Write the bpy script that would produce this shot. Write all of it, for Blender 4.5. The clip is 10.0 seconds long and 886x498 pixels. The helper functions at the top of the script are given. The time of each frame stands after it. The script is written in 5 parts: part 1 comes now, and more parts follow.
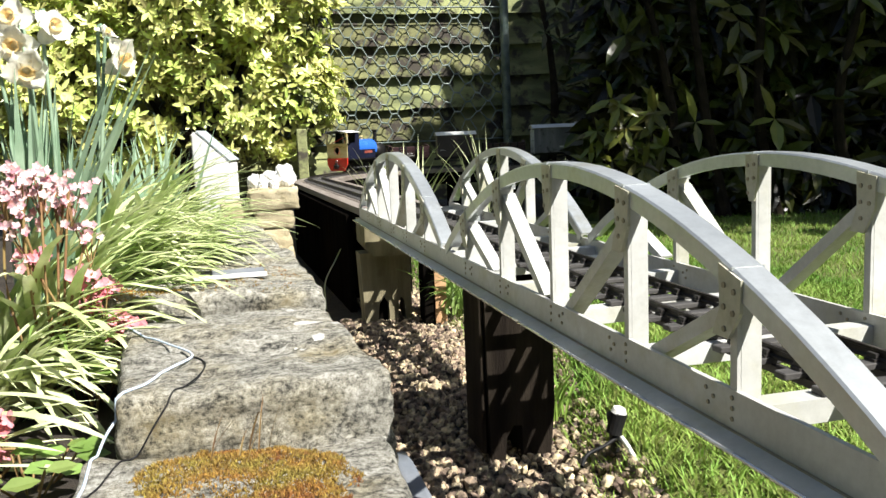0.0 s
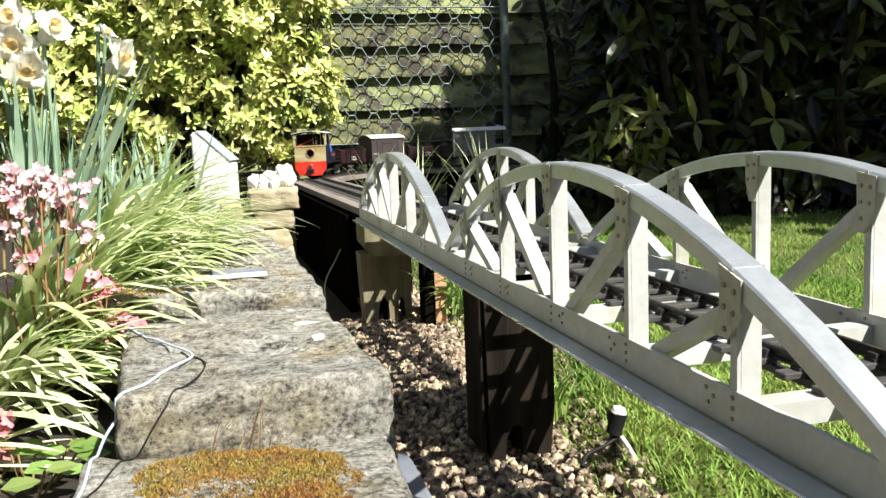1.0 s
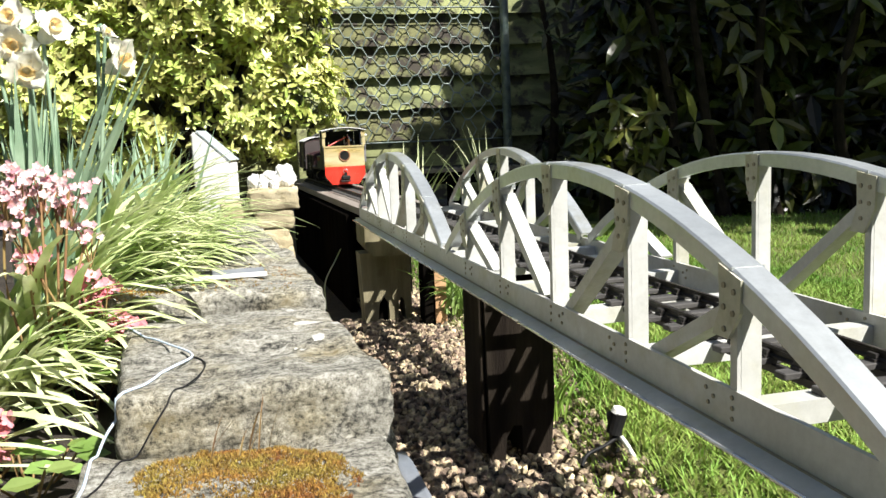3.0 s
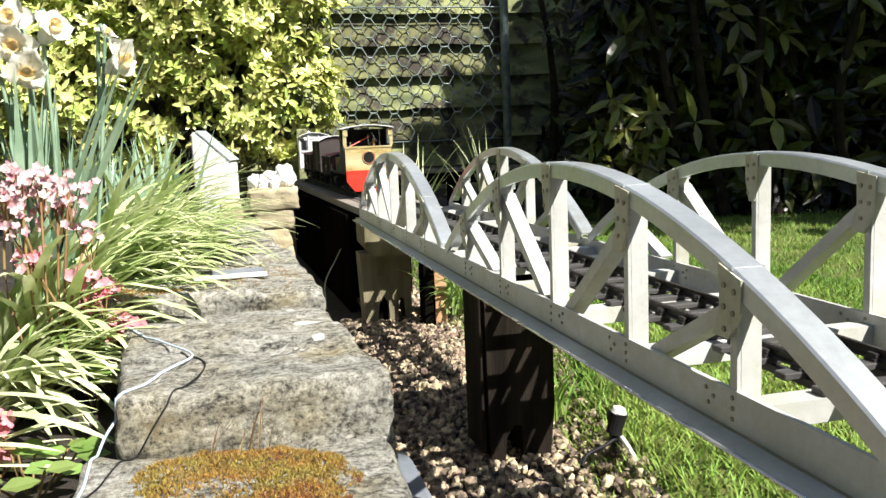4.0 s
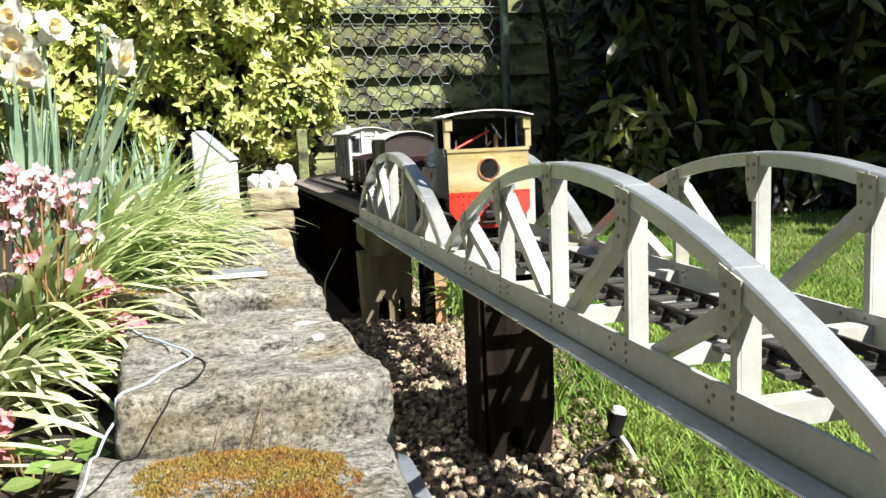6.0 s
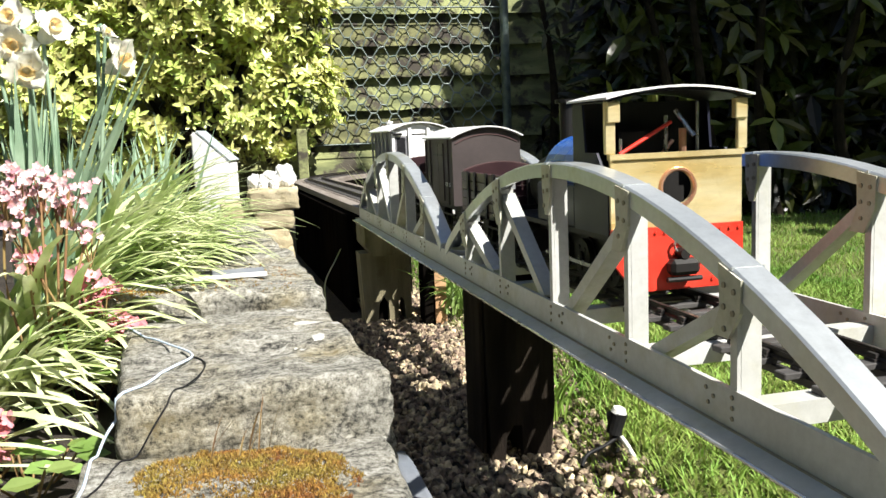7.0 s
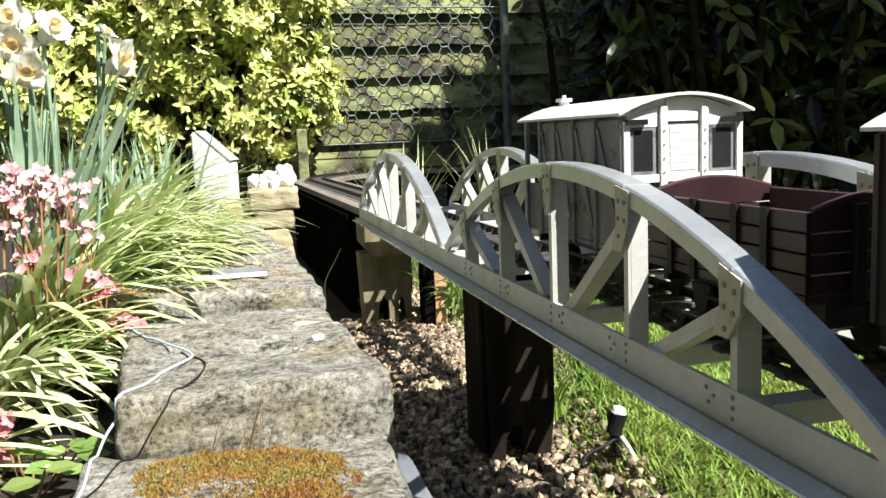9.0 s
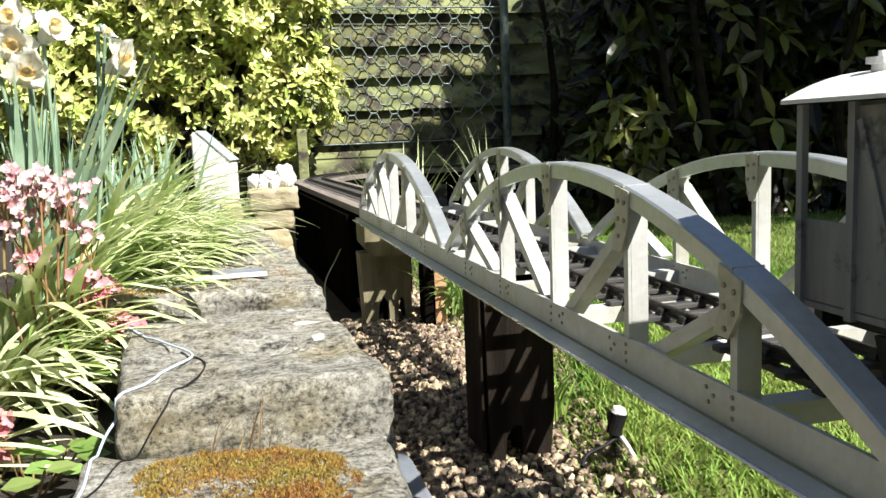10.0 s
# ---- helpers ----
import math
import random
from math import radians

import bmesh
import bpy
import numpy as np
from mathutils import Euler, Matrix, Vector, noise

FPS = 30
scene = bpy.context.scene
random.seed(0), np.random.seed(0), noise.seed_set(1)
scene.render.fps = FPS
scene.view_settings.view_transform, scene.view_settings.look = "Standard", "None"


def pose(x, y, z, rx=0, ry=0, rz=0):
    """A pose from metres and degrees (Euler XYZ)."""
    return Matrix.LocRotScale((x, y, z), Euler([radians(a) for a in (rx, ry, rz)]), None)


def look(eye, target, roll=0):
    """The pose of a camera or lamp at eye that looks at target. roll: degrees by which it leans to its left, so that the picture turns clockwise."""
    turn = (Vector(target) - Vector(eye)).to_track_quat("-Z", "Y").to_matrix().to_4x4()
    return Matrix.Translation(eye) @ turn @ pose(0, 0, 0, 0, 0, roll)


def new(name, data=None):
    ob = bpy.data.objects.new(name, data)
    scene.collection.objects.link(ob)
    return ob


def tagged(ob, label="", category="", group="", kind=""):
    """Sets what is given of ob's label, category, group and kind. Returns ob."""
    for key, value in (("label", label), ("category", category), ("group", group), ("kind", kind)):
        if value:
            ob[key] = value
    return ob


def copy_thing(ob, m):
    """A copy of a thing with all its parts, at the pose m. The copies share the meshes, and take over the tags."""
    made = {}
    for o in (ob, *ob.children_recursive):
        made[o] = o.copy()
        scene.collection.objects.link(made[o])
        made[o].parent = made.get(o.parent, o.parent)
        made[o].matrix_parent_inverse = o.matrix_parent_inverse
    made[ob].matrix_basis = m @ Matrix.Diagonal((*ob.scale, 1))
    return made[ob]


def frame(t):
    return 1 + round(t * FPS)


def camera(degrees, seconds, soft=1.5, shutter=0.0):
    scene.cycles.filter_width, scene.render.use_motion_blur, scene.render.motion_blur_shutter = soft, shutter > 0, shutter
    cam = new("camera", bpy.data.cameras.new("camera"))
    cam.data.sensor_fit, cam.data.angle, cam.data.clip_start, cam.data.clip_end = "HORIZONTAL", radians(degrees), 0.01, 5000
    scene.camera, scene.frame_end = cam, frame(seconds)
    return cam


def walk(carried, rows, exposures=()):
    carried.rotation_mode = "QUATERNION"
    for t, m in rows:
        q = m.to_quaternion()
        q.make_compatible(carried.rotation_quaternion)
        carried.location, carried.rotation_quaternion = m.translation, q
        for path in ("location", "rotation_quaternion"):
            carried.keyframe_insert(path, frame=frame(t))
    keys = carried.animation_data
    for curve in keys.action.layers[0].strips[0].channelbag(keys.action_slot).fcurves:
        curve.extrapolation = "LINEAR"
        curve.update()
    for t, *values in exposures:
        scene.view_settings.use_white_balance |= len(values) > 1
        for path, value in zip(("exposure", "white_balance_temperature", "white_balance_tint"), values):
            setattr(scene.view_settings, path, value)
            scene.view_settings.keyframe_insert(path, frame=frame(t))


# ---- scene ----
# ---------------------------------------------------------------- camera
cam = camera(55.07, 10.0, soft=1.5)
EYE = (-0.2354, -0.9551, 0.3525)
VIEW = look(EYE, (EYE[0] + 0.23664, EYE[1] + 0.96234, EYE[2] - 0.13400), -2.366)
walk(cam, [(0.0, VIEW), (10.0, VIEW)])

# ---------------------------------------------------------------- sky and sun
SUN_DIR = Vector((0.53, -0.72, 1.0)).normalized()
world = bpy.data.worlds.new("sky")
scene.world = world
world.use_nodes = True
wn = world.node_tree.nodes
sky = wn.new("ShaderNodeTexSky")
sky.sky_type = "NISHITA"
sky.sun_disc = False
sky.sun_elevation = math.asin(SUN_DIR.z)
sky.sun_rotation = math.atan2(SUN_DIR.x, SUN_DIR.y)
wn["Background"].inputs["Strength"].default_value = 0.05
world.node_tree.links.new(sky.outputs[0], wn["Background"].inputs["Color"])
sun_data = bpy.data.lights.new("sun", "SUN")
sun_data.energy = 5.0
sun_data.angle = radians(0.53)
sun_data.color = (1.0, 0.965, 0.90)
sun = new("sun", sun_data)
sun.matrix_world = look(SUN_DIR * 6, (0, 0, 0))
scene.view_settings.exposure = 1.1

# ---------------------------------------------------------------- materials


def mat(name, c1, c2, scale=20.0, rough=0.6, metal=0.0, bump=0.2, detail_scale=None, c3=None, bump_scale=None,
        island=0.0, objrand=0.0, trans=0.0, spec=0.5, bump_dist=0.002, stretch=(1, 1, 1), patch=(0.52, 0.68), patch_scale=None):
    """Two scales of variation between c1 and c2, c3 as blotches of wear, bump of fine grain."""
    m = bpy.data.materials.new(name)
    m.use_nodes = True
    nt = m.node_tree
    n, l = nt.nodes, nt.links
    bsdf = n["Principled BSDF"]
    co = n.new("ShaderNodeTexCoord")
    mp = n.new("ShaderNodeMapping")
    mp.inputs["Scale"].default_value = stretch
    l.new(co.outputs["Object"], mp.inputs["Vector"])
    big = n.new("ShaderNodeTexNoise")
    big.inputs["Scale"].default_value = scale
    big.inputs["Detail"].default_value = 5
    l.new(mp.outputs[0], big.inputs["Vector"])
    small = n.new("ShaderNodeTexNoise")
    small.inputs["Scale"].default_value = detail_scale or scale * 9
    small.inputs["Detail"].default_value = 6
    small.inputs["Roughness"].default_value = 0.7
    l.new(mp.outputs[0], small.inputs["Vector"])
    mix = n.new("ShaderNodeMixRGB")
    mix.inputs["Color1"].default_value = (*c1, 1)
    mix.inputs["Color2"].default_value = (*c2, 1)
    ramp = n.new("ShaderNodeValToRGB")
    ramp.color_ramp.elements[0].position = 0.35
    ramp.color_ramp.elements[1].position = 0.65
    l.new(big.outputs["Fac"], ramp.inputs["Fac"])
    l.new(ramp.outputs["Color"], mix.inputs["Fac"])
    out = mix.outputs[0]
    if c3 is not None:
        blot = n.new("ShaderNodeTexNoise")
        blot.inputs["Scale"].default_value = patch_scale or scale * 0.6
        blot.inputs["Detail"].default_value = 8
        blot.inputs["Roughness"].default_value = 0.65
        l.new(co.outputs["Object"], blot.inputs["Vector"])
        r2 = n.new("ShaderNodeValToRGB")
        r2.color_ramp.elements[0].position, r2.color_ramp.elements[1].position = patch
        l.new(blot.outputs["Fac"], r2.inputs["Fac"])
        mx = n.new("ShaderNodeMixRGB")
        mx.inputs["Color2"].default_value = (*c3, 1)
        l.new(r2.outputs["Color"], mx.inputs["Fac"])
        l.new(out, mx.inputs["Color1"])
        out = mx.outputs[0]
    hsv = n.new("ShaderNodeHueSaturation")
    l.new(out, hsv.inputs["Color"])
    val = n.new("ShaderNodeMath")
    val.operation = "MULTIPLY_ADD"
    val.inputs[1].default_value = 0.5
    val.inputs[2].default_value = 0.75
    l.new(small.outputs["Fac"], val.inputs[0])
    vout = val.outputs[0]
    if island or objrand:
        if island:
            src = n.new("ShaderNodeNewGeometry").outputs["Random Per Island"]
        else:
            src = n.new("ShaderNodeObjectInfo").outputs["Random"]
        amt = island or objrand
        v2 = n.new("ShaderNodeMath")
        v2.operation = "MULTIPLY_ADD"
        v2.inputs[1].default_value = amt
        v2.inputs[2].default_value = 1 - amt / 2
        l.new(src, v2.inputs[0])
        v3 = n.new("ShaderNodeMath")
        v3.operation = "MULTIPLY"
        l.new(vout, v3.inputs[0])
        l.new(v2.outputs[0], v3.inputs[1])
        vout = v3.outputs[0]
        h2 = n.new("ShaderNodeMath")
        h2.operation = "MULTIPLY_ADD"
        h2.inputs[1].default_value = 0.04 * amt
        h2.inputs[2].default_value = 0.5 - 0.02 * amt
        l.new(src, h2.inputs[0])
        l.new(h2.outputs[0], hsv.inputs["Hue"])
    l.new(vout, hsv.inputs["Value"])
    l.new(hsv.outputs[0], bsdf.inputs["Base Color"])
    rr = n.new("ShaderNodeMath")
    rr.operation = "MULTIPLY_ADD"
    rr.inputs[1].default_value = 0.25
    rr.inputs[2].default_value = max(0.02, rough - 0.12)
    l.new(big.outputs["Fac"], rr.inputs[0])
    l.new(rr.outputs[0], bsdf.inputs["Roughness"])
    bsdf.inputs["Metallic"].default_value = metal
    bsdf.inputs["Specular IOR Level"].default_value = spec
    if bump:
        b = n.new("ShaderNodeBump")
        b.inputs["Strength"].default_value = bump
        b.inputs["Distance"].default_value = bump_dist
        l.new(small.outputs["Fac"], b.inputs["Height"])
        l.new(b.outputs[0], bsdf.inputs["Normal"])
    if trans:
        tr = n.new("ShaderNodeBsdfTranslucent")
        l.new(hsv.outputs[0], tr.inputs["Color"])
        ms = n.new("ShaderNodeMixShader")
        ms.inputs[0].default_value = trans
        l.new(bsdf.outputs[0], ms.inputs[1])
        l.new(tr.outputs[0], ms.inputs[2])
        l.new(ms.outputs[0], n["Material Output"].inputs["Surface"])
    return m


M_ALU = mat("painted_metal", (0.45, 0.455, 0.43), (0.56, 0.565, 0.55), 14, 0.42, 0.0, 0.2, 160, (0.40, 0.39, 0.28), patch=(0.52, 0.70), bump_dist=0.0006)
# bluish half-metallic copy of the paint, coloured for the bow's sky sheen
M_BOW = mat("sky_sheen_metal", (0.42, 0.445, 0.45), (0.52, 0.55, 0.56), 14, 0.34, 0.55, 0.2, 160, (0.36, 0.35, 0.26), patch=(0.56, 0.74), bump_dist=0.0006)
M_GUSSET = mat("weathered_metal", (0.43, 0.42, 0.32), (0.50, 0.49, 0.41), 40, 0.55, 0.0, 0.2, 200, (0.34, 0.33, 0.21), patch=(0.52, 0.68), bump_dist=0.0006)
M_BOLT = mat("bolt_rust", (0.25, 0.22, 0.15), (0.33, 0.29, 0.21), 60, 0.6, 0.0, 0.2)
def stone_mat(name, stops, scale):
    """Bedded rock: layers along x, grains and pits, pale and ochre crusts, with relief to match."""
    m = bpy.data.materials.new(name)
    m.use_nodes = True
    n, l = m.node_tree.nodes, m.node_tree.links
    bsdf = n["Principled BSDF"]
    bsdf.inputs["Roughness"].default_value = 0.92
    bsdf.inputs["Specular IOR Level"].default_value = 0.2
    co = n.new("ShaderNodeTexCoord")
    mp = n.new("ShaderNodeMapping")
    mp.inputs["Scale"].default_value = (0.55, 1.9, 2.2)
    mp.inputs["Rotation"].default_value = (0, 0.05, 0.12)
    l.new(co.outputs["Object"], mp.inputs["Vector"])
    tex = []
    for sc, det, ro, src in ((scale, 10, 0.74, mp.outputs[0]), (scale * 5, 8, 0.8, co.outputs["Object"]), (scale * 0.3, 6, 0.6, co.outputs["Object"]), (scale * 1.5, 12, 0.8, co.outputs["Object"])):
        t = n.new("ShaderNodeTexNoise")
        t.inputs["Scale"].default_value, t.inputs["Detail"].default_value, t.inputs["Roughness"].default_value = sc, det, ro
        l.new(src, t.inputs["Vector"])
        tex.append(t)

    def madd(src, k, add):
        x = n.new("ShaderNodeMath")
        x.operation = "MULTIPLY_ADD"
        x.inputs[1].default_value = k
        l.new(src, x.inputs[0])
        if isinstance(add, float):
            x.inputs[2].default_value = add
        else:
            l.new(add, x.inputs[2])
        return x.outputs[0]

    def band(src, lo, hi):
        x = n.new("ShaderNodeValToRGB")
        x.color_ramp.elements[0].position, x.color_ramp.elements[1].position = lo, hi
        l.new(src, x.inputs["Fac"])
        return x

    def over(base, fac, colour, mode="MIX"):
        x = n.new("ShaderNodeMixRGB")
        x.blend_type = mode
        l.new(fac, x.inputs["Fac"])
        l.new(base, x.inputs["Color1"])
        x.inputs["Color2"].default_value = (*colour, 1)
        return x.outputs[0]
    mixf = madd(tex[0].outputs["Fac"], 0.26, madd(tex[1].outputs["Fac"], 0.48, madd(tex[3].outputs["Fac"], 0.26, 0.0)))
    ramp = n.new("ShaderNodeValToRGB")
    for i, (pos, c) in enumerate(stops):
        e = ramp.color_ramp.elements[i] if i < 2 else ramp.color_ramp.elements.new(pos)
        e.position, e.color = pos, (*c, 1)
    l.new(mixf, ramp.inputs["Fac"])
    out = over(ramp.outputs["Color"], band(tex[2].outputs["Fac"], 0.46, 0.64).outputs["Color"], (0.95, 0.89, 0.74), "MULTIPLY")
    out = over(out, band(tex[3].outputs["Fac"], 0.60, 0.66).outputs["Color"], (0.66, 0.65, 0.60))
    out = over(out, band(madd(tex[2].outputs["Fac"], 0.6, madd(tex[3].outputs["Fac"], 0.4, 0.0)), 0.585, 0.64).outputs["Color"], (0.24, 0.20, 0.11))
    l.new(out, bsdf.inputs["Base Color"])
    b = n.new("ShaderNodeBump")
    b.inputs["Strength"].default_value = 1.0
    b.inputs["Distance"].default_value = 0.009
    l.new(mixf, b.inputs["Height"])
    l.new(b.outputs[0], bsdf.inputs["Normal"])
    return m


M_STONE = stone_mat("sandstone", ((0.41, (0.024, 0.024, 0.022)), (0.585, (0.64, 0.63, 0.585)), (0.455, (0.13, 0.127, 0.112)), (0.49, (0.29, 0.28, 0.238)), (0.53, (0.43, 0.415, 0.36))), 40)
M_STONE_Y = mat("yellow_stone", (0.50, 0.42, 0.26), (0.36, 0.31, 0.20), 12, 0.9, 0, 0.8, 90, (0.55, 0.5, 0.38), bump_dist=0.006)
M_MOSS = mat("moss", (0.36, 0.17, 0.035), (0.31, 0.25, 0.055), 30, 0.95, 0, 0.8, 300, (0.30, 0.09, 0.035), bump_dist=0.004, island=0.8, patch_scale=24)
M_LICHEN = mat("lichen", (0.50, 0.49, 0.45), (0.38, 0.375, 0.34), 60, 0.9, 0, 0.3)
M_GRAVEL = mat("pebble", (0.50, 0.385, 0.26), (0.045, 0.035, 0.028), 90, 0.85, 0, 0.4, 260, island=1.4)
M_SOIL = mat("soil", (0.030, 0.023, 0.018), (0.055, 0.042, 0.03), 30, 0.95, 0, 1.0, 140, bump_dist=0.01)
M_EARTH = mat("gravel_bed", (0.018, 0.014, 0.011), (0.04, 0.031, 0.023), 40, 0.95, 0, 1.0, 150, bump_dist=0.008)
M_LAWN = mat("turf", (0.10, 0.13, 0.028), (0.18, 0.20, 0.05), 8, 0.95, 0, 1.0, 120, bump_dist=0.01)
M_BLADE = mat("grass_blade", (0.125, 0.235, 0.034), (0.29, 0.385, 0.085), 3, 0.6, 0, 0, island=1.0, trans=0.3, spec=0.25)
M_TIMBER = mat("dark_timber", (0.014, 0.011, 0.009), (0.036, 0.029, 0.022), 10, 0.95, 0, 0.7, 120, stretch=(4, 4, 0.5), bump_dist=0.003, spec=0.05)
# shade under the deck is put into this near-black timber colour
M_SHADEWOOD = mat("shade_black_timber", (0.003, 0.0026, 0.0023), (0.007, 0.006, 0.005), 10, 0.95, 0, 0.7, 120, stretch=(4, 4, 0.5), bump_dist=0.003, spec=0.0)
M_PIER = mat("olive_timber", (0.17, 0.15, 0.092), (0.27, 0.24, 0.155), 10, 0.9, 0, 0.7, 120, (0.07, 0.06, 0.036), stretch=(4, 4, 0.5), bump_dist=0.003, spec=0.15)
M_DECK = mat("weathered_deck", (0.17, 0.14, 0.12), (0.25, 0.22, 0.19), 12, 0.85, 0, 0.6, 140, stretch=(4, 0.6, 4), bump_dist=0.002)
M_LITWOOD = mat("sunlit_orange_wood", (0.42, 0.24, 0.12), (0.52, 0.32, 0.17), 14, 0.8, 0, 0.5, 120, stretch=(5, 5, 0.5))
M_TRACK = mat("track_plastic", (0.020, 0.018, 0.017), (0.035, 0.03, 0.027), 30, 0.6, 0, 0.2)
M_SLEEPER = mat("sleeper", (0.030, 0.028, 0.027), (0.085, 0.081, 0.077), 30, 0.8, 0, 0.3)
M_RAIL = mat("rail_steel", (0.022, 0.019, 0.017), (0.045, 0.038, 0.032), 40, 0.45, 0.4, 0.1)
M_FENCE = mat("fence_board", (0.085, 0.095, 0.040), (0.27, 0.28, 0.12), 5, 0.85, 0, 0.8, 70, (0.050, 0.042, 0.030), stretch=(0.8, 3, 3), bump_dist=0.004, patch=(0.50, 0.57), patch_scale=8, objrand=0.6)
M_WIRE = mat("fence_wire", (0.11, 0.15, 0.135), (0.27, 0.31, 0.29), 30, 0.35, 0.1, 0)
M_POST = mat("green_post", (0.05, 0.075, 0.066), (0.15, 0.18, 0.168), 20, 0.4, 0.2, 0.1)
M_BARK = mat("bark", (0.012, 0.010, 0.007), (0.028, 0.022, 0.016), 25, 0.9, 0, 0.8, 120, bump_dist=0.004, spec=0.1)
M_GOLD = mat("golden_leaf", (0.74, 0.74, 0.27), (0.38, 0.46, 0.10), 7, 0.34, 0, 0, island=1.2, trans=0.15, spec=0.5)
# near-black leaf, with the shade of the hedge in its colour
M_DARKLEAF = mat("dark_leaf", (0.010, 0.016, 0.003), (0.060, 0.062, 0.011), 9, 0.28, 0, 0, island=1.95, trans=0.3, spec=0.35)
# brighter copy of the laurel leaf, coloured for sunlit spots on the hedge
M_SUNLEAF = mat("sunlit_laurel_leaf", (0.10, 0.115, 0.02), (0.17, 0.17, 0.04), 6, 0.32, 0, 0, island=1.4, trans=0.3, spec=0.5)
M_STRAP = mat("strap_leaf", (0.36, 0.46, 0.16), (0.70, 0.72, 0.45), 12, 0.5, 0, 0, island=0.9, trans=0.2, spec=0.4)
M_STRAP2 = mat("green_leaf", (0.14, 0.24, 0.05), (0.24, 0.33, 0.09), 9, 0.5, 0, 0, island=0.6, trans=0.25, spec=0.4)
M_DAFF = mat("daffodil_leaf", (0.18, 0.29, 0.18), (0.35, 0.46, 0.33), 9, 0.42, 0, 0, island=0.8, trans=0.2, spec=0.5)
M_PETAL = mat("white_petal", (0.80, 0.785, 0.66), (0.84, 0.83, 0.75), 30, 0.6, 0, 0.1, trans=0.3)
M_CORONA = mat("orange_corona", (0.88, 0.58, 0.22), (0.90, 0.74, 0.42), 60, 0.6, 0, 0.1, trans=0.45)
M_PINK = mat("pink_petal", (0.66, 0.28, 0.33), (0.90, 0.74, 0.73), 90, 0.6, 0, 0.1, island=0.9, trans=0.25)
M_ROSE = mat("rose_petal", (0.75, 0.18, 0.24), (0.80, 0.42, 0.45), 40, 0.6, 0, 0.1, island=0.5, trans=0.25)
M_STEM = mat("red_stem", (0.22, 0.11, 0.05), (0.26, 0.2, 0.07), 30, 0.7, 0, 0)
M_WHITE = mat("white_paint", (0.78, 0.78, 0.76), (0.70, 0.70, 0.67), 9, 0.6, 0, 0.2)
M_GREYTOP = mat("grey_panel", (0.34, 0.40, 0.42), (0.42, 0.47, 0.48), 12, 0.35, 0, 0.1)
M_SLATE = mat("slate", (0.16, 0.18, 0.21), (0.24, 0.25, 0.27), 14, 0.7, 0, 0.4)
M_BLACK = mat("black_plastic", (0.010, 0.010, 0.011), (0.018, 0.018, 0.018), 30, 0.6, 0, 0.1, spec=0.25)
M_CORD = mat("cord", (0.62, 0.68, 0.75), (0.40, 0.52, 0.68), 220, 0.7, 0, 0.3, 600)
# train
# tone streaks stretched across the brass put reflections into its colour
M_CREAM = mat("cream_brass", (0.66, 0.50, 0.20), (0.80, 0.70, 0.42), 22, 0.30, 0.45, 0.12, 60, (0.45, 0.33, 0.13), patch=(0.55, 0.75), stretch=(0.5, 1, 2.5), bump_dist=0.002)
M_RED = mat("red_paint", (0.62, 0.035, 0.02), (0.70, 0.06, 0.035), 25, 0.35, 0, 0.05)
M_PLATE = mat("dull_red_plate", (0.20, 0.04, 0.03), (0.26, 0.07, 0.05), 40, 0.5, 0, 0.05)
M_BLUE = mat("blue_paint", (0.02, 0.10, 0.42), (0.03, 0.13, 0.48), 20, 0.25, 0, 0.03)
M_NAVY = mat("navy_paint", (0.007, 0.009, 0.022), (0.011, 0.013, 0.030), 20, 0.4, 0, 0.03, spec=0.3)
M_LBLACK = mat("loco_black", (0.008, 0.008, 0.008), (0.016, 0.015, 0.014), 25, 0.5, 0.0, 0.1, spec=0.25)
M_STEEL = mat("bright_steel", (0.6, 0.6, 0.6), (0.7, 0.7, 0.68), 50, 0.25, 0.9, 0.05)
M_COPPER = mat("copper", (0.72, 0.36, 0.22), (0.8, 0.45, 0.3), 50, 0.3, 0.8, 0.05)
M_BAUX = mat("bauxite_paint", (0.036, 0.027, 0.026), (0.052, 0.039, 0.037), 16, 0.6, 0, 0.15, 200)
M_MAROON = mat("maroon_paint", (0.020, 0.007, 0.009), (0.032, 0.011, 0.013), 16, 0.42, 0, 0.15, 200)
M_MAROON_IN = mat("maroon_inside", (0.060, 0.028, 0.029), (0.085, 0.042, 0.041), 16, 0.6, 0, 0.15, 200)
M_GREYVAN = mat("grey_van_paint", (0.15, 0.15, 0.16), (0.25, 0.25, 0.265), 30, 0.6, 0, 0.15, 160, (0.055, 0.055, 0.058), stretch=(1, 1.6, 0.25), patch=(0.56, 0.66), patch_scale=38)
M_ROOF = mat("white_roof", (0.72, 0.72, 0.71), (0.66, 0.66, 0.65), 16, 0.6, 0, 0.1)
M_LETTER = mat("white_letter", (0.7, 0.7, 0.68), (0.72, 0.72, 0.7), 50, 0.6, 0, 0)
M_DGLASS = mat("dark_window", (0.02, 0.02, 0.022), (0.03, 0.03, 0.032), 20, 0.15, 0, 0)

# ---------------------------------------------------------------- mesh helpers


def part(name, bm, material, parent=None, label="", smooth=False):
    me = bpy.data.meshes.new(name)
    bm.to_mesh(me)
    bm.free()
    me.materials.append(material)
    if smooth:
        me.polygons.foreach_set("use_smooth", [True] * len(me.polygons))
    ob = new(name, me)
    if parent is not None:
        ob.parent = parent
    if label:
        ob["label"] = label
    return ob


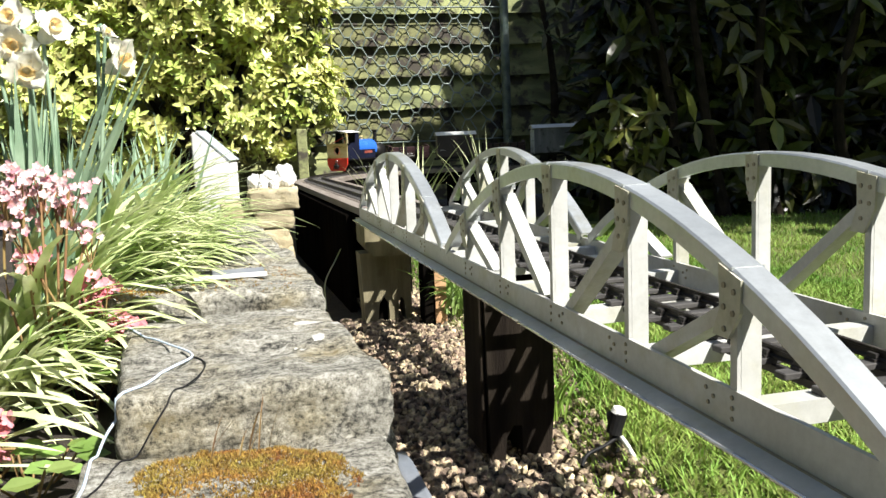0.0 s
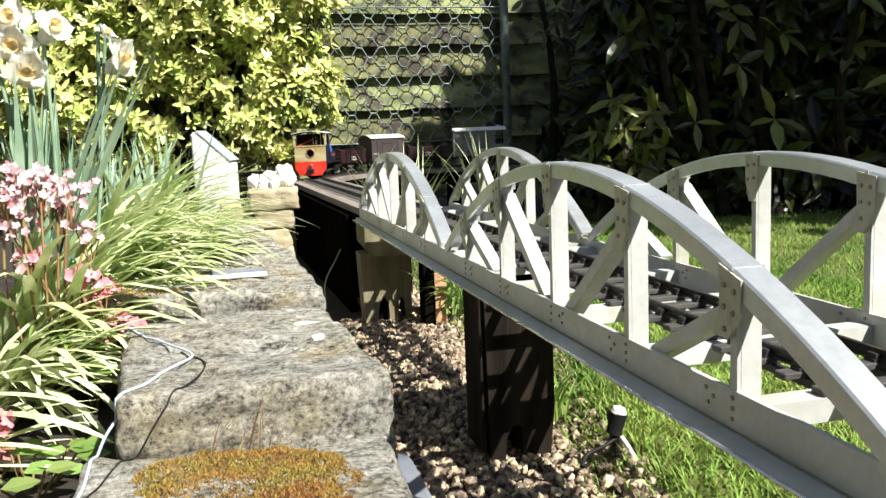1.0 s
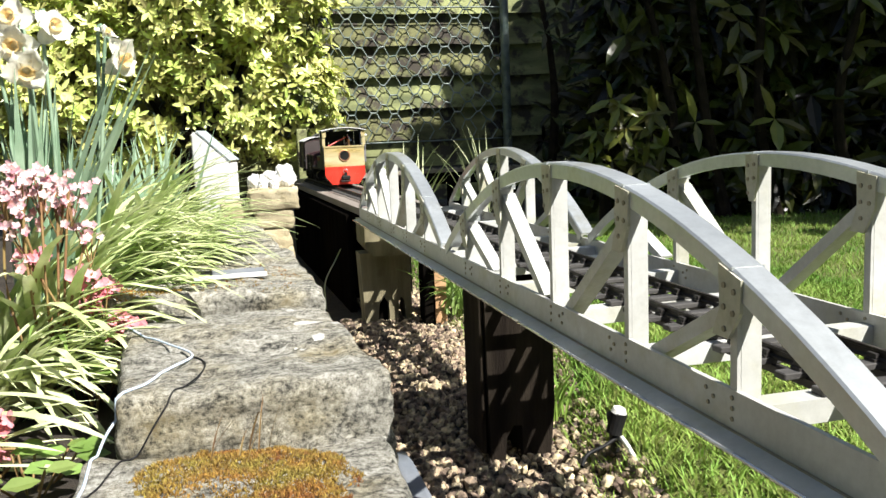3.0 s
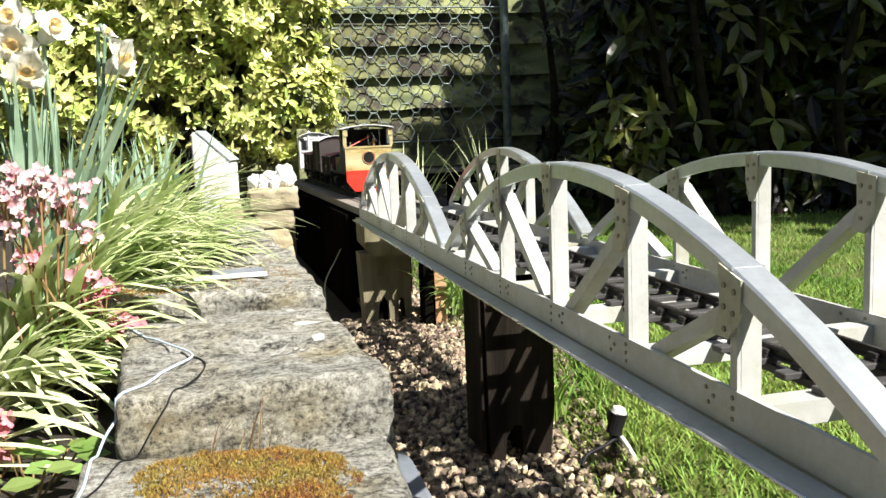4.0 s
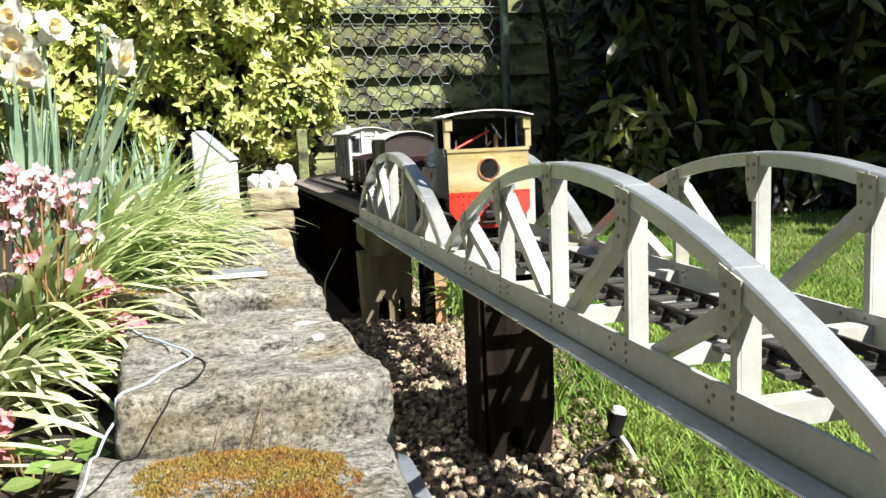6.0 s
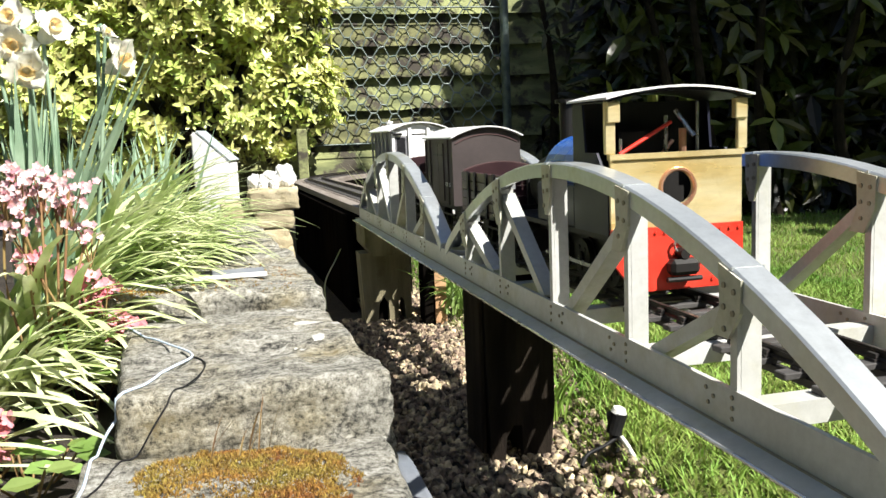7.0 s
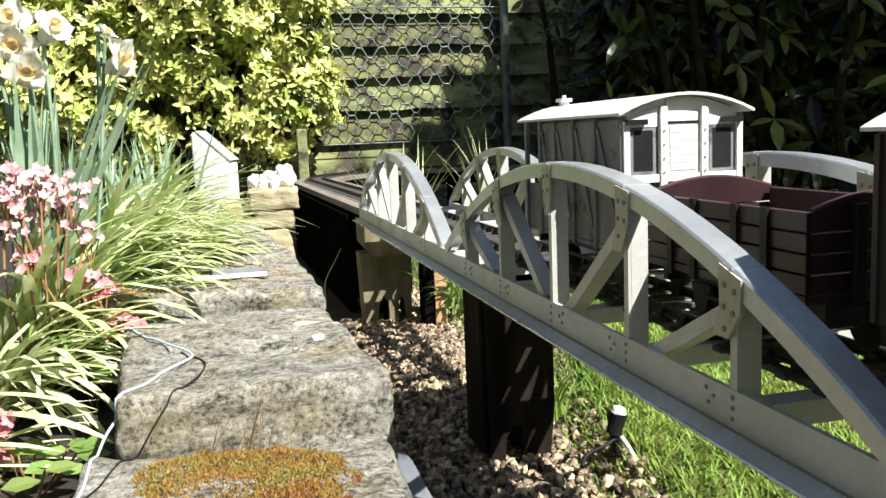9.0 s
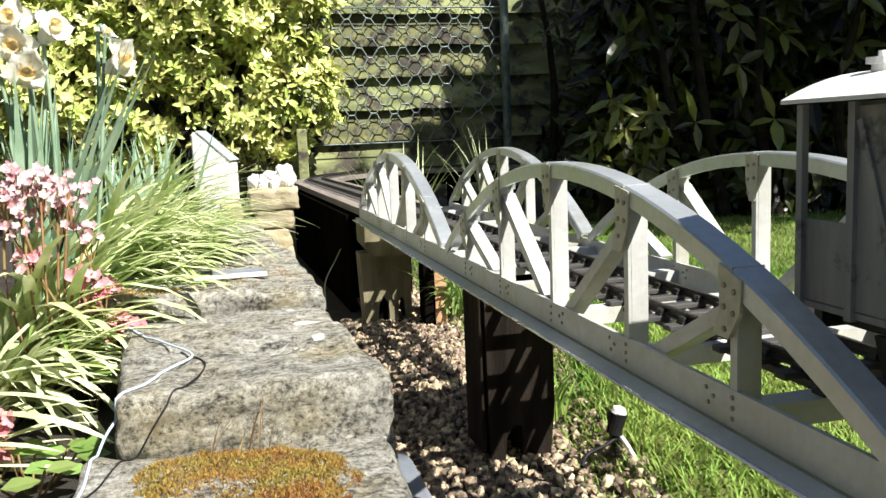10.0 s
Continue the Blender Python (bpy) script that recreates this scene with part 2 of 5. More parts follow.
def raw(name, verts, faces, material, parent=None, smooth=False):
    me = bpy.data.meshes.new(name)
    me.from_pydata(verts, [], faces)
    me.materials.append(material)
    if smooth:
        me.polygons.foreach_set("use_smooth", [True] * len(me.polygons))
    ob = new(name, me)
    if parent is not None:
        ob.parent = parent
    return ob


def thing(name, m, label, category, group="", size=1.0):
    ob = new(name)
    ob.matrix_world = m @ Matrix.Diagonal((size, size, size, 1))
    ob.empty_display_size = 0.02
    return tagged(ob, label, category, group)


def add_box(bm, x0, x1, y0, y1, z0, z1, bevel=0.0, m=None):
    ret = bmesh.ops.create_cube(bm, size=1.0)
    vs = ret["verts"]
    for v in vs:
        v.co = Vector(((x0 + x1) / 2 + v.co.x * (x1 - x0), (y0 + y1) / 2 + v.co.y * (y1 - y0), (z0 + z1) / 2 + v.co.z * (z1 - z0)))
    if bevel:
        es = list({e for v in vs for e in v.link_edges})
        r = bmesh.ops.bevel(bm, geom=es, offset=bevel, segments=1, affect="EDGES", profile=0.5)
        vs = list({v for f in r["faces"] for v in f.verts} | {v for v in vs if v.is_valid})
    if m is not None:
        bmesh.ops.transform(bm, matrix=m, verts=[v for v in vs if v.is_valid])
    return vs


def box(x0, x1, y0, y1, z0, z1, bevel=0.0):
    bm = bmesh.new()
    add_box(bm, x0, x1, y0, y1, z0, z1, bevel)
    return bm


def add_cyl(bm, p0, p1, r0, r1=None, seg=12, caps=True):
    p0, p1 = Vector(p0), Vector(p1)
    r1 = r0 if r1 is None else r1
    q = (p1 - p0).to_track_quat("Z", "Y")
    a, b = [], []
    for i in range(seg):
        t = 2 * math.pi * i / seg
        d = q @ Vector((math.cos(t), math.sin(t), 0))
        a.append(bm.verts.new(p0 + d * r0))
        b.append(bm.verts.new(p1 + d * r1))
    for i in range(seg):
        bm.faces.new((a[i], a[(i + 1) % seg], b[(i + 1) % seg], b[i]))
    if caps:
        bm.faces.new(a[::-1])
        bm.faces.new(b)


def cyl(p0, p1, r0, r1=None, seg=12):
    bm = bmesh.new()
    add_cyl(bm, p0, p1, r0, r1, seg)
    return bm


def prism(profile, axis, a, b):
    """Closed profile of 2D points swept from a to b along an axis (x: profile in y, z; y: in x, z; z: in x, y)."""
    bm = bmesh.new()
    add_prism(bm, profile, axis, a, b)
    return bm


def add_prism(bm, profile, axis, a, b):
    def put(u, v, w):
        return {"x": (w, u, v), "y": (u, w, v), "z": (u, v, w)}[axis]
    va = [bm.verts.new(put(u, v, a)) for u, v in profile]
    vb = [bm.verts.new(put(u, v, b)) for u, v in profile]
    n = len(profile)
    fs = [bm.faces.new((va[i], va[(i + 1) % n], vb[(i + 1) % n], vb[i])) for i in range(n)]
    fs += [bm.faces.new(va[::-1]), bm.faces.new(vb)]
    bmesh.ops.recalc_face_normals(bm, faces=fs)


def tube(name, pts, r, material, parent=None, seg=6, label=""):
    """A round cord through points, as one mesh."""
    P = [Vector(p) for p in pts]
    verts, faces = [], []
    for i, p in enumerate(P):
        d = (P[min(i + 1, len(P) - 1)] - P[max(i - 1, 0)]).normalized()
        q = d.to_track_quat("Z", "Y")
        for k in range(seg):
            a = 2 * math.pi * k / seg
            verts.append(p + q @ Vector((math.cos(a) * r, math.sin(a) * r, 0)))
    for i in range(len(P) - 1):
        for k in range(seg):
            a, b = i * seg + k, i * seg + (k + 1) % seg
            faces.append((a, b, b + seg, a + seg))
    ob = raw(name, [tuple(v) for v in verts], faces, material, parent, True)
    if label:
        ob["label"] = label
    return ob


def spline(pts, n=6):
    """Catmull-Rom through points."""
    P = [Vector(p) for p in pts]
    P = [2 * P[0] - P[1]] + P + [2 * P[-1] - P[-2]]
    out = []
    for i in range(1, len(P) - 2):
        for k in range(n):
            t = k / n
            a, b, c, d = P[i - 1], P[i], P[i + 1], P[i + 2]
            out.append(0.5 * (2 * b + (c - a) * t + (2 * a - 5 * b + 4 * c - d) * t * t + (3 * b - a - 3 * c + d) * t ** 3))
    out.append(P[-2])
    return out


def leaf_mesh(name, places, material, parent=None, fold=0.25, droop=0.15):
    """Leaves as folded blades. places: (base, direction, up, length, width)."""
    verts, faces = [], []
    for base, d, up, ln, w in places:
        d = d.normalized()
        s = d.cross(up)
        if s.length < 1e-4:
            s = d.orthogonal()
        s.normalize()
        u = s.cross(d)
        i = len(verts)
        m1 = base + d * ln * 0.35 - u * ln * droop * 0.1
        m2 = base + d * ln * 0.72 - u * ln * droop * 0.45
        tip = base + d * ln - u * ln * droop
        verts += [base, m1 - u * w * fold * 0.5, m1 + s * w * 0.5, m1 - s * w * 0.5, m2 - u * w * fold * 0.4, m2 + s * w * 0.4, m2 - s * w * 0.4, tip]
        faces += [(i, i + 2, i + 1), (i, i + 1, i + 3), (i + 1, i + 2, i + 5, i + 4), (i + 3, i + 1, i + 4, i + 6), (i + 4, i + 5, i + 7), (i + 6, i + 4, i + 7)]
    return raw(name, [tuple(v) for v in verts], faces, material, parent)


def blade_mesh(name, blades, material, parent=None, seg=6):
    """Long arching strap leaves. blades: (root, heading, lift, length, width, droop): bends from lift towards the ground."""
    verts, faces = [], []
    for root, ang, lift, ln, w, droop in blades:
        p = Vector(root)
        h = Vector((math.cos(ang), math.sin(ang), 0))
        s = Vector((-math.sin(ang), math.cos(ang), 0))
        e = lift
        i = len(verts)
        for k in range(seg + 1):
            t = k / seg
            ww = w * 0.5 * (0.75 + 0.5 * t if t < 0.4 else 0.95 * (1 - ((t - 0.4) / 0.6) ** 2) + 0.03)
            nrm = Vector((-math.sin(e) * h.x, -math.sin(e) * h.y, math.cos(e)))
            verts += [tuple(p + s * ww + nrm * ww * 0.35), tuple(p), tuple(p - s * ww + nrm * ww * 0.35)]
            p = p + (h * math.cos(e) + Vector((0, 0, 1)) * math.sin(e)) * (ln / seg)
            e -= droop / seg
        for k in range(seg):
            a = i + k * 3
            faces += [(a, a + 1, a + 4, a + 3), (a + 1, a + 2, a + 5, a + 4)]
    return raw(name, verts, faces, material, parent)


R = random.Random(7)


def rvec(r=R):
    while True:
        v = Vector((r.uniform(-1, 1), r.uniform(-1, 1), r.uniform(-1, 1)))
        if 0.05 < v.length < 1:
            return v.normalized()

# ---------------------------------------------------------------- the line of the track
GAUGE = 0.045
ZR = 0.2235          # top of the rails
TRACK_X = 0.087
Y1, RAD, ARC, LEAN = 1.9096, 0.5446, 1.8022, 0.0335
SPAN, WIDE, RISE, ZC = 0.6868, 0.178, 0.108, 0.22
NEAR, FAR = 0.715, 0.662     # lengths of the two spans


def track_at(s):
    """Place and heading (clockwise from +y, radians) at the distance s beyond the joint of the two spans."""
    if s < SPAN:
        return Vector((TRACK_X, s, 0)), 0.0
    d0 = Vector((-LEAN, 1, 0)).normalized()
    a0 = -math.atan(LEAN)
    start = Vector((TRACK_X, SPAN, 0))
    if s < Y1:
        return start + d0 * (s - SPAN), a0
    p = start + d0 * (Y1 - SPAN)
    th = min((s - Y1) / RAD, ARC)
    side = lambda a: Vector((math.cos(a), -math.sin(a), 0))
    p2 = p + RAD * side(a0) - RAD * side(a0 + th)
    rest = s - Y1 - th * RAD
    return p2 + rest * Vector((math.sin(a0 + th), math.cos(a0 + th), 0)), a0 + th


def front_at(t):
    """Distance of the leading end of the train beyond the joint, by the seconds."""
    v, v0 = 0.475, 0.3261
    if t >= 7:
        return -0.385 - v * (t - 7) + 0.015 * (t - 7) ** 2
    if t >= 5:
        return 0.565 - v * (t - 5)
    if t >= 3.5:
        u = 5 - t
        return 0.565 + v * u - (v - v0) * u * u / 3
    return 0.565 + v * 1.5 - (v - v0) * 0.75 + v0 * (3.5 - t)


# ---------------------------------------------------------------- ground


def hump(x, y):
    return 0.012 * math.sin(x * 2.1 + 0.7) * math.cos(y * 1.7) + 0.004 * noise.noise((x * 6, y * 6, 0))


def lawn_edge(y):
    """x at which the turf begins."""
    for (ya, xa), (yb, xb) in zip(((-3, 0.03), (-0.45, 0.07), (-0.24, 0.10), (0.01, 0.14), (0.26, 0.21), (0.6, 0.15), (1.2, 0.2), (6, 0.5)),
                                  ((-0.45, 0.07), (-0.24, 0.10), (0.01, 0.14), (0.26, 0.21), (0.6, 0.15), (1.2, 0.2), (6, 0.5), (60, 0.5))):
        if y <= yb:
            return xa + (xb - xa) * (y - ya) / (yb - ya)
    return 0.5


def ground_z(x, y):
    k = (x - lawn_edge(y)) / 0.05
    k = max(0.0, min(1.0, k))
    near = max(0.0, 1 - max(0, abs(x) - 4) / 4)
    bed = max(0.0, min(1.0, (-0.30 - x) / 0.04)) * 0.085 * max(0.0, min(1.0, (2.2 - y) / 0.4))
    return -0.012 + k * 0.030 + hump(x, y) * k * near + bed


def grid_ground():
    xs = sorted(set([round(-0.9 + 0.03 * i, 3) for i in range(101)] + [-80, -30, -12, -6, -3, -1.8, -1.2, 2.4, 3, 4, 6, 12, 30, 80]))
    ys = sorted(set([round(-1.0 + 0.03 * i, 3) for i in range(130)] + [-80, -30, -12, -6, -3, -2, -1.4, 3.2, 4, 6, 12, 30, 80]))
    V = [(x, y, ground_z(x, y)) for y in ys for x in xs]
    n = len(xs)
    Fc = [(j * n + i, j * n + i + 1, j * n + i + 1 + n, j * n + i + n) for j in range(len(ys) - 1) for i in range(n - 1)]
    ob = raw("ground", V, Fc, M_LAWN, None, True)
    ob.data.materials.append(M_EARTH)
    ob.data.materials.append(M_SOIL)
    for poly in ob.data.polygons:
        c = poly.center
        if c.x < -0.28 and -1.6 < c.y < 3 and c.x > -3:
            poly.material_index = 2
        elif c.x < lawn_edge(c.y) + 0.01 and -2.4 < c.y < 2.2 and c.x > -0.4:
            poly.material_index = 1
        elif c.y > 2.2 and c.x < 3 and c.x > -3 and c.y < 4:
            poly.material_index = 2
    return tagged(ob, "garden ground of mown lawn, gravel strip and bare soil", "ground", kind="structure")


grid_ground()


def pebbles():
    ico = bmesh.new()
    bmesh.ops.create_icosphere(ico, subdivisions=1, radius=1.0)
    bv = [v.co.copy() for v in ico.verts]
    bf = [[v.index for v in f.verts] for f in ico.faces]
    ico.free()
    r = random.Random(3)
    V, Fc = [], []
    for k in range(17000):
        y = r.uniform(-0.62, 1.0) if k < 14500 else r.uniform(0.2, 1.9)
        x = r.uniform(-0.16 if y < 0.70 else 0.02, lawn_edge(y) + 0.035)
        a = r.uniform(0.0028, 0.0066) * (1.0 if k % 5 else 1.35)
        q = Euler((r.uniform(0, 6), r.uniform(0, 6), r.uniform(0, 6))).to_matrix()
        sc = Vector((r.uniform(0.8, 1.25), r.uniform(0.7, 1.0), r.uniform(0.5, 0.8))) * a
        z = ground_z(x, y) + a * r.uniform(0.1, 0.9)
        o = len(V)
        for v in bv:
            w = v * (1 + r.uniform(-0.22, 0.22))
            w = q @ Vector((w.x * sc.x, w.y * sc.y, w.z * sc.z))
            V.append((x + w.x, y + w.y, z + w.z))
        Fc += [[o + i for i in f] for f in bf]
    return tagged(raw("gravel", V, Fc, M_GRAVEL), "loose buff and brown gravel chippings along the viaduct", "gravel", kind="stuff")


pebbles()


def turf():
    r = random.Random(5)
    V, Fc = [], []
    n = 0
    while n < 95000:
        y = r.uniform(-0.6, 1.75)
        x = r.uniform(0.05, 2.3) if n % 3 == 0 else r.uniform(0.05, 0.95)
        if x < lawn_edge(y) + r.gauss(0, 0.012):
            continue
        # leave out what the lens never takes in
        if (x + 0.235) > (y + 0.955) * 0.96 + 0.05:
            continue
        n += 1
        z = ground_z(x, y) - 0.003
        h = r.uniform(0.008, 0.021)
        a = r.uniform(0, 6.283)
        w = r.uniform(0.0008, 0.0016)
        lean = r.uniform(0.3, 1.3) * h
        b = a + r.uniform(0.8, 2.2)
        dx, dy = math.cos(a) * w, math.sin(a) * w
        lx, ly = math.cos(b) * lean, math.sin(b) * lean
        o = len(V)
        V += [(x - dx, y - dy, z), (x + dx, y + dy, z), (x + dx * .8 + lx * .4, y + dy * .8 + ly * .4, z + h * .6), (x - dx * .8 + lx * .4, y - dy * .8 + ly * .4, z + h * .6), (x + lx, y + ly, z + h)]
        Fc += [(o, o + 1, o + 2, o + 3), (o + 3, o + 2, o + 4)]
    return tagged(raw("lawn_grass", V, Fc, M_BLADE), "short green lawn grass beside the gravel", "grass", kind="stuff")


turf()

# ---------------------------------------------------------------- bridge


def arch_z(u):
    return ZC + RISE * (1 - (2 * u - 1) ** 2)


def add_bar(bm, ya, za, yb, zb, w, flange, t=0.002, x=0.0):
    """An angle bar in the girder's plane: a strip of width w, and a flange on its edge towards -y that reaches inwards."""
    d = Vector((0, yb - ya, zb - za)).normalized()
    n = Vector((0, d.z, -d.y))
    if n.y > 0:
        n = -n
    a, b = Vector((x, ya, za)), Vector((x, yb, zb))

    def slab(p, q, o1, o2, x0, x1):
        vs = []
        for base in (p, q):
            for o, xx in ((o1, x0), (o1, x1), (o2, x1), (o2, x0)):
                v = base + n * o
                vs.append(bm.verts.new((x + xx, v.y, v.z)))
        f = [(0, 1, 2, 3), (7, 6, 5, 4), (0, 4, 5, 1), (1, 5, 6, 2), (2, 6, 7, 3), (3, 7, 4, 0)]
        fs = [bm.faces.new([vs[i] for i in k]) for k in f]
        bmesh.ops.recalc_face_normals(bm, faces=fs)
    slab(a, b, -w / 2, w / 2, 0.0, t)
    slab(a, b, w / 2 - t, w / 2 + 0.0002, t, flange)


def rib(parent, x, SPAN, NODES):
    """The bow: a flanged band swept along the curve, with a lap joint at each node."""
    bm = bmesh.new()
    w, dep = 0.018, 0.0115
    rings = []
    N = 30
    for i in range(N + 1):
        u = 0.012 + 0.976 * i / N
        y = -SPAN + u * SPAN
        z = arch_z(u)
        s = -RISE * 4 * (2 * u - 1) / SPAN
        t = Vector((0, 1, s)).normalized()
        n = Vector((0, -t.z, t.y))
        c = Vector((x - 0.0009, y, z))
        b = 0.0012
        ring = [c + n * o + Vector((xx, 0, 0)) for o, xx in ((-dep, 0), (-b, 0), (0, b), (0, w - b), (-b, w), (-0.0035, w), (-0.0035, 0.003), (-dep, 0.003))]
        rings.append([bm.verts.new(v) for v in ring])
    k = len(rings[0])
    for a, b in zip(rings, rings[1:]):
        for j in range(k):
            bm.faces.new((a[j], a[(j + 1) % k], b[(j + 1) % k], b[j]))
    bm.faces.new(rings[0][::-1])
    bm.faces.new(rings[-1])
    bmesh.ops.recalc_face_normals(bm, faces=bm.faces[:])
    arch = part("arch", bm, M_BOW, parent)
    for f in NODES:
        u = f
        y = -SPAN + u * SPAN
        z = arch_z(u)
        s = -RISE * 4 * (2 * u - 1) / SPAN
        h = 0.040 if 0.4 < f < 0.6 else 0.042 if 0.2 < f < 0.8 else 0.036
        dz = s * 0.008
        inward = 0.5 - f
        g = 0.0085 + 0.004 * abs(inward)
        prof = [(y - g, z - 0.002 - dz), (y + g, z - 0.002 + dz), (y + g * 0.9, z - h * 0.6), (y + (0.012 if inward > 0 else -0.004) * (not 0.4 < f < 0.6) + 0.003, z - h), (y - 0.003 + (-0.012 if inward < 0 else 0.004) * (not 0.4 < f < 0.6), z - h), (y - g * 0.9, z - h * 0.6)]
        gus = part("gusset", prism(prof, "x", x - 0.0022, x - 0.0002), M_GUSSET, arch, "olive weathered gusset plate")
        bm = bmesh.new()
        for by, bz in ((-0.004, -0.010), (0.0045, -0.011), (-0.0035, -0.021), (0.0045, -0.022), (0.004, -0.033)):
            add_cyl(bm, (x - 0.0030, y + by, z + bz + s * by), (x - 0.001, y + by, z + bz + s * by), 0.0016, seg=8)
        tagged(part("bolts", bm, M_BOLT, arch), kind="stuff")
        part("lap_joint", box(x - 0.0013, x + w - 0.0007, y - 0.0007, y + 0.0007, z - 0.011, z + 0.0003 - abs(s) * 0.0007), M_BOW, arch)
    return arch


def make_span(SPAN, NODES):
    span = thing("bridge_span", pose(0, 0, 0), "grey painted metal bowstring girder span with riveted gussets", "bridge", "bridge spans")
    for x, side in ((0.0, -1), (WIDE, 1)):
        rib(span, x, SPAN, NODES)
        e = 0.0001
        if side < 0:
            prof = [(0, ZC), (0.003, ZC), (0.003, ZC - 0.0232), (-0.0125, ZC - 0.0258), (-0.0125, ZC - 0.0236), (0, ZC - 0.0205)]
        else:
            prof = [(x, ZC), (x + 0.003, ZC), (x + 0.003, ZC - 0.0245), (x - 0.011, ZC - 0.0245), (x - 0.011, ZC - 0.0225), (x, ZC - 0.0225)]
        part("bottom_chord", prism(prof, "y", -SPAN + e, -e), M_ALU, span)
        if side < 0:
            # bright bead added to draw the highlight along the flange edge
            part("flange_lip", cyl((-0.0132, -SPAN + e, ZC - 0.0240), (-0.0132, -e, ZC - 0.0240), 0.0011, seg=8), M_STEEL, span, "steel bead added as a glint along the flange edge", smooth=True)
            # dark strip along the crease, drawn for the dark line there
            part("angle_root", box(-0.0016, -0.0001, -SPAN + e, -e, ZC - 0.0228, ZC - 0.0202), M_BOLT, span)
        bm = bmesh.new()
        for f in NODES:
            y = -SPAN + f * SPAN
            toward = 1 if f < 0.5 else -1
            for dy, dz in ((0, 0.004), (0, 0.0095), (0, 0.015), (0.017 * toward, 0.008), (0.024 * toward, 0.005), (0.022 * toward, 0.0125)):
                add_cyl(bm, (x - 0.0008, y + dy, ZC - dz), (x + 0.0004, y + dy, ZC - dz), 0.0013, seg=7)
        tagged(part("chord_bolts", bm, M_BOLT, span), kind="stuff")
        for i, f in enumerate(NODES):
            y = -SPAN + f * SPAN
            bm = bmesh.new()
            add_bar(bm, y, ZC - 0.016, y, arch_z(f) - 0.010, 0.006, 0.0135, 0.0022, x + 0.0006)
            part("post", bm, M_ALU, span)
        # diagonals fall from the head of each post towards mid-span
        n0, n1, n2, n3, n4 = NODES
        for f, g in ((n0, n0 + 0.76 * (n1 - n0)), (n1, n1 + 0.82 * (n2 - n1)), (n3, n3 - 0.8 * (n3 - n2)), (n4, n4 - 0.72 * (n4 - n3))):
            bm = bmesh.new()
            add_bar(bm, -SPAN + f * SPAN, arch_z(f) - 0.018, -SPAN + g * SPAN, ZC - 0.003, 0.0085, 0.0125, 0.0022, x + 0.0035)
            part("diagonal", bm, M_ALU, span)
        for f in (0.0, 1.0):
            y = -SPAN + f * SPAN
            sgn = 1 if f == 0 else -1
            bm = bmesh.new()
            add_box(bm, x + 0.003, x + 0.011, y + min(0, sgn * 0.03) + 0.001, y + max(0, sgn * 0.03) - 0.001, ZC - 0.012, ZC - 0.002)
            part("end_shoe", bm, M_ALU, span)
    for f in (0.03, *NODES, 0.97):
        y = -SPAN + f * SPAN
        prof = [(y - 0.008, ZC - 0.0075), (y + 0.008, ZC - 0.0075), (y + 0.008, ZC - 0.0095), (y - 0.0055, ZC - 0.0095), (y - 0.0055, ZC - 0.020), (y - 0.008, ZC - 0.020)]
        part("floor_beam", prism(prof, "x", 0.0034, WIDE - 0.0004), M_ALU, span)
    return span


near_span = make_span(NEAR, (0.174, 0.339, 0.520, 0.700, 0.866))
far_span = make_span(FAR, (0.15, 0.322, 0.5, 0.678, 0.85))
far_span.matrix_world = pose(0, FAR, 0)
copy_thing(near_span, pose(0, -NEAR, 0))

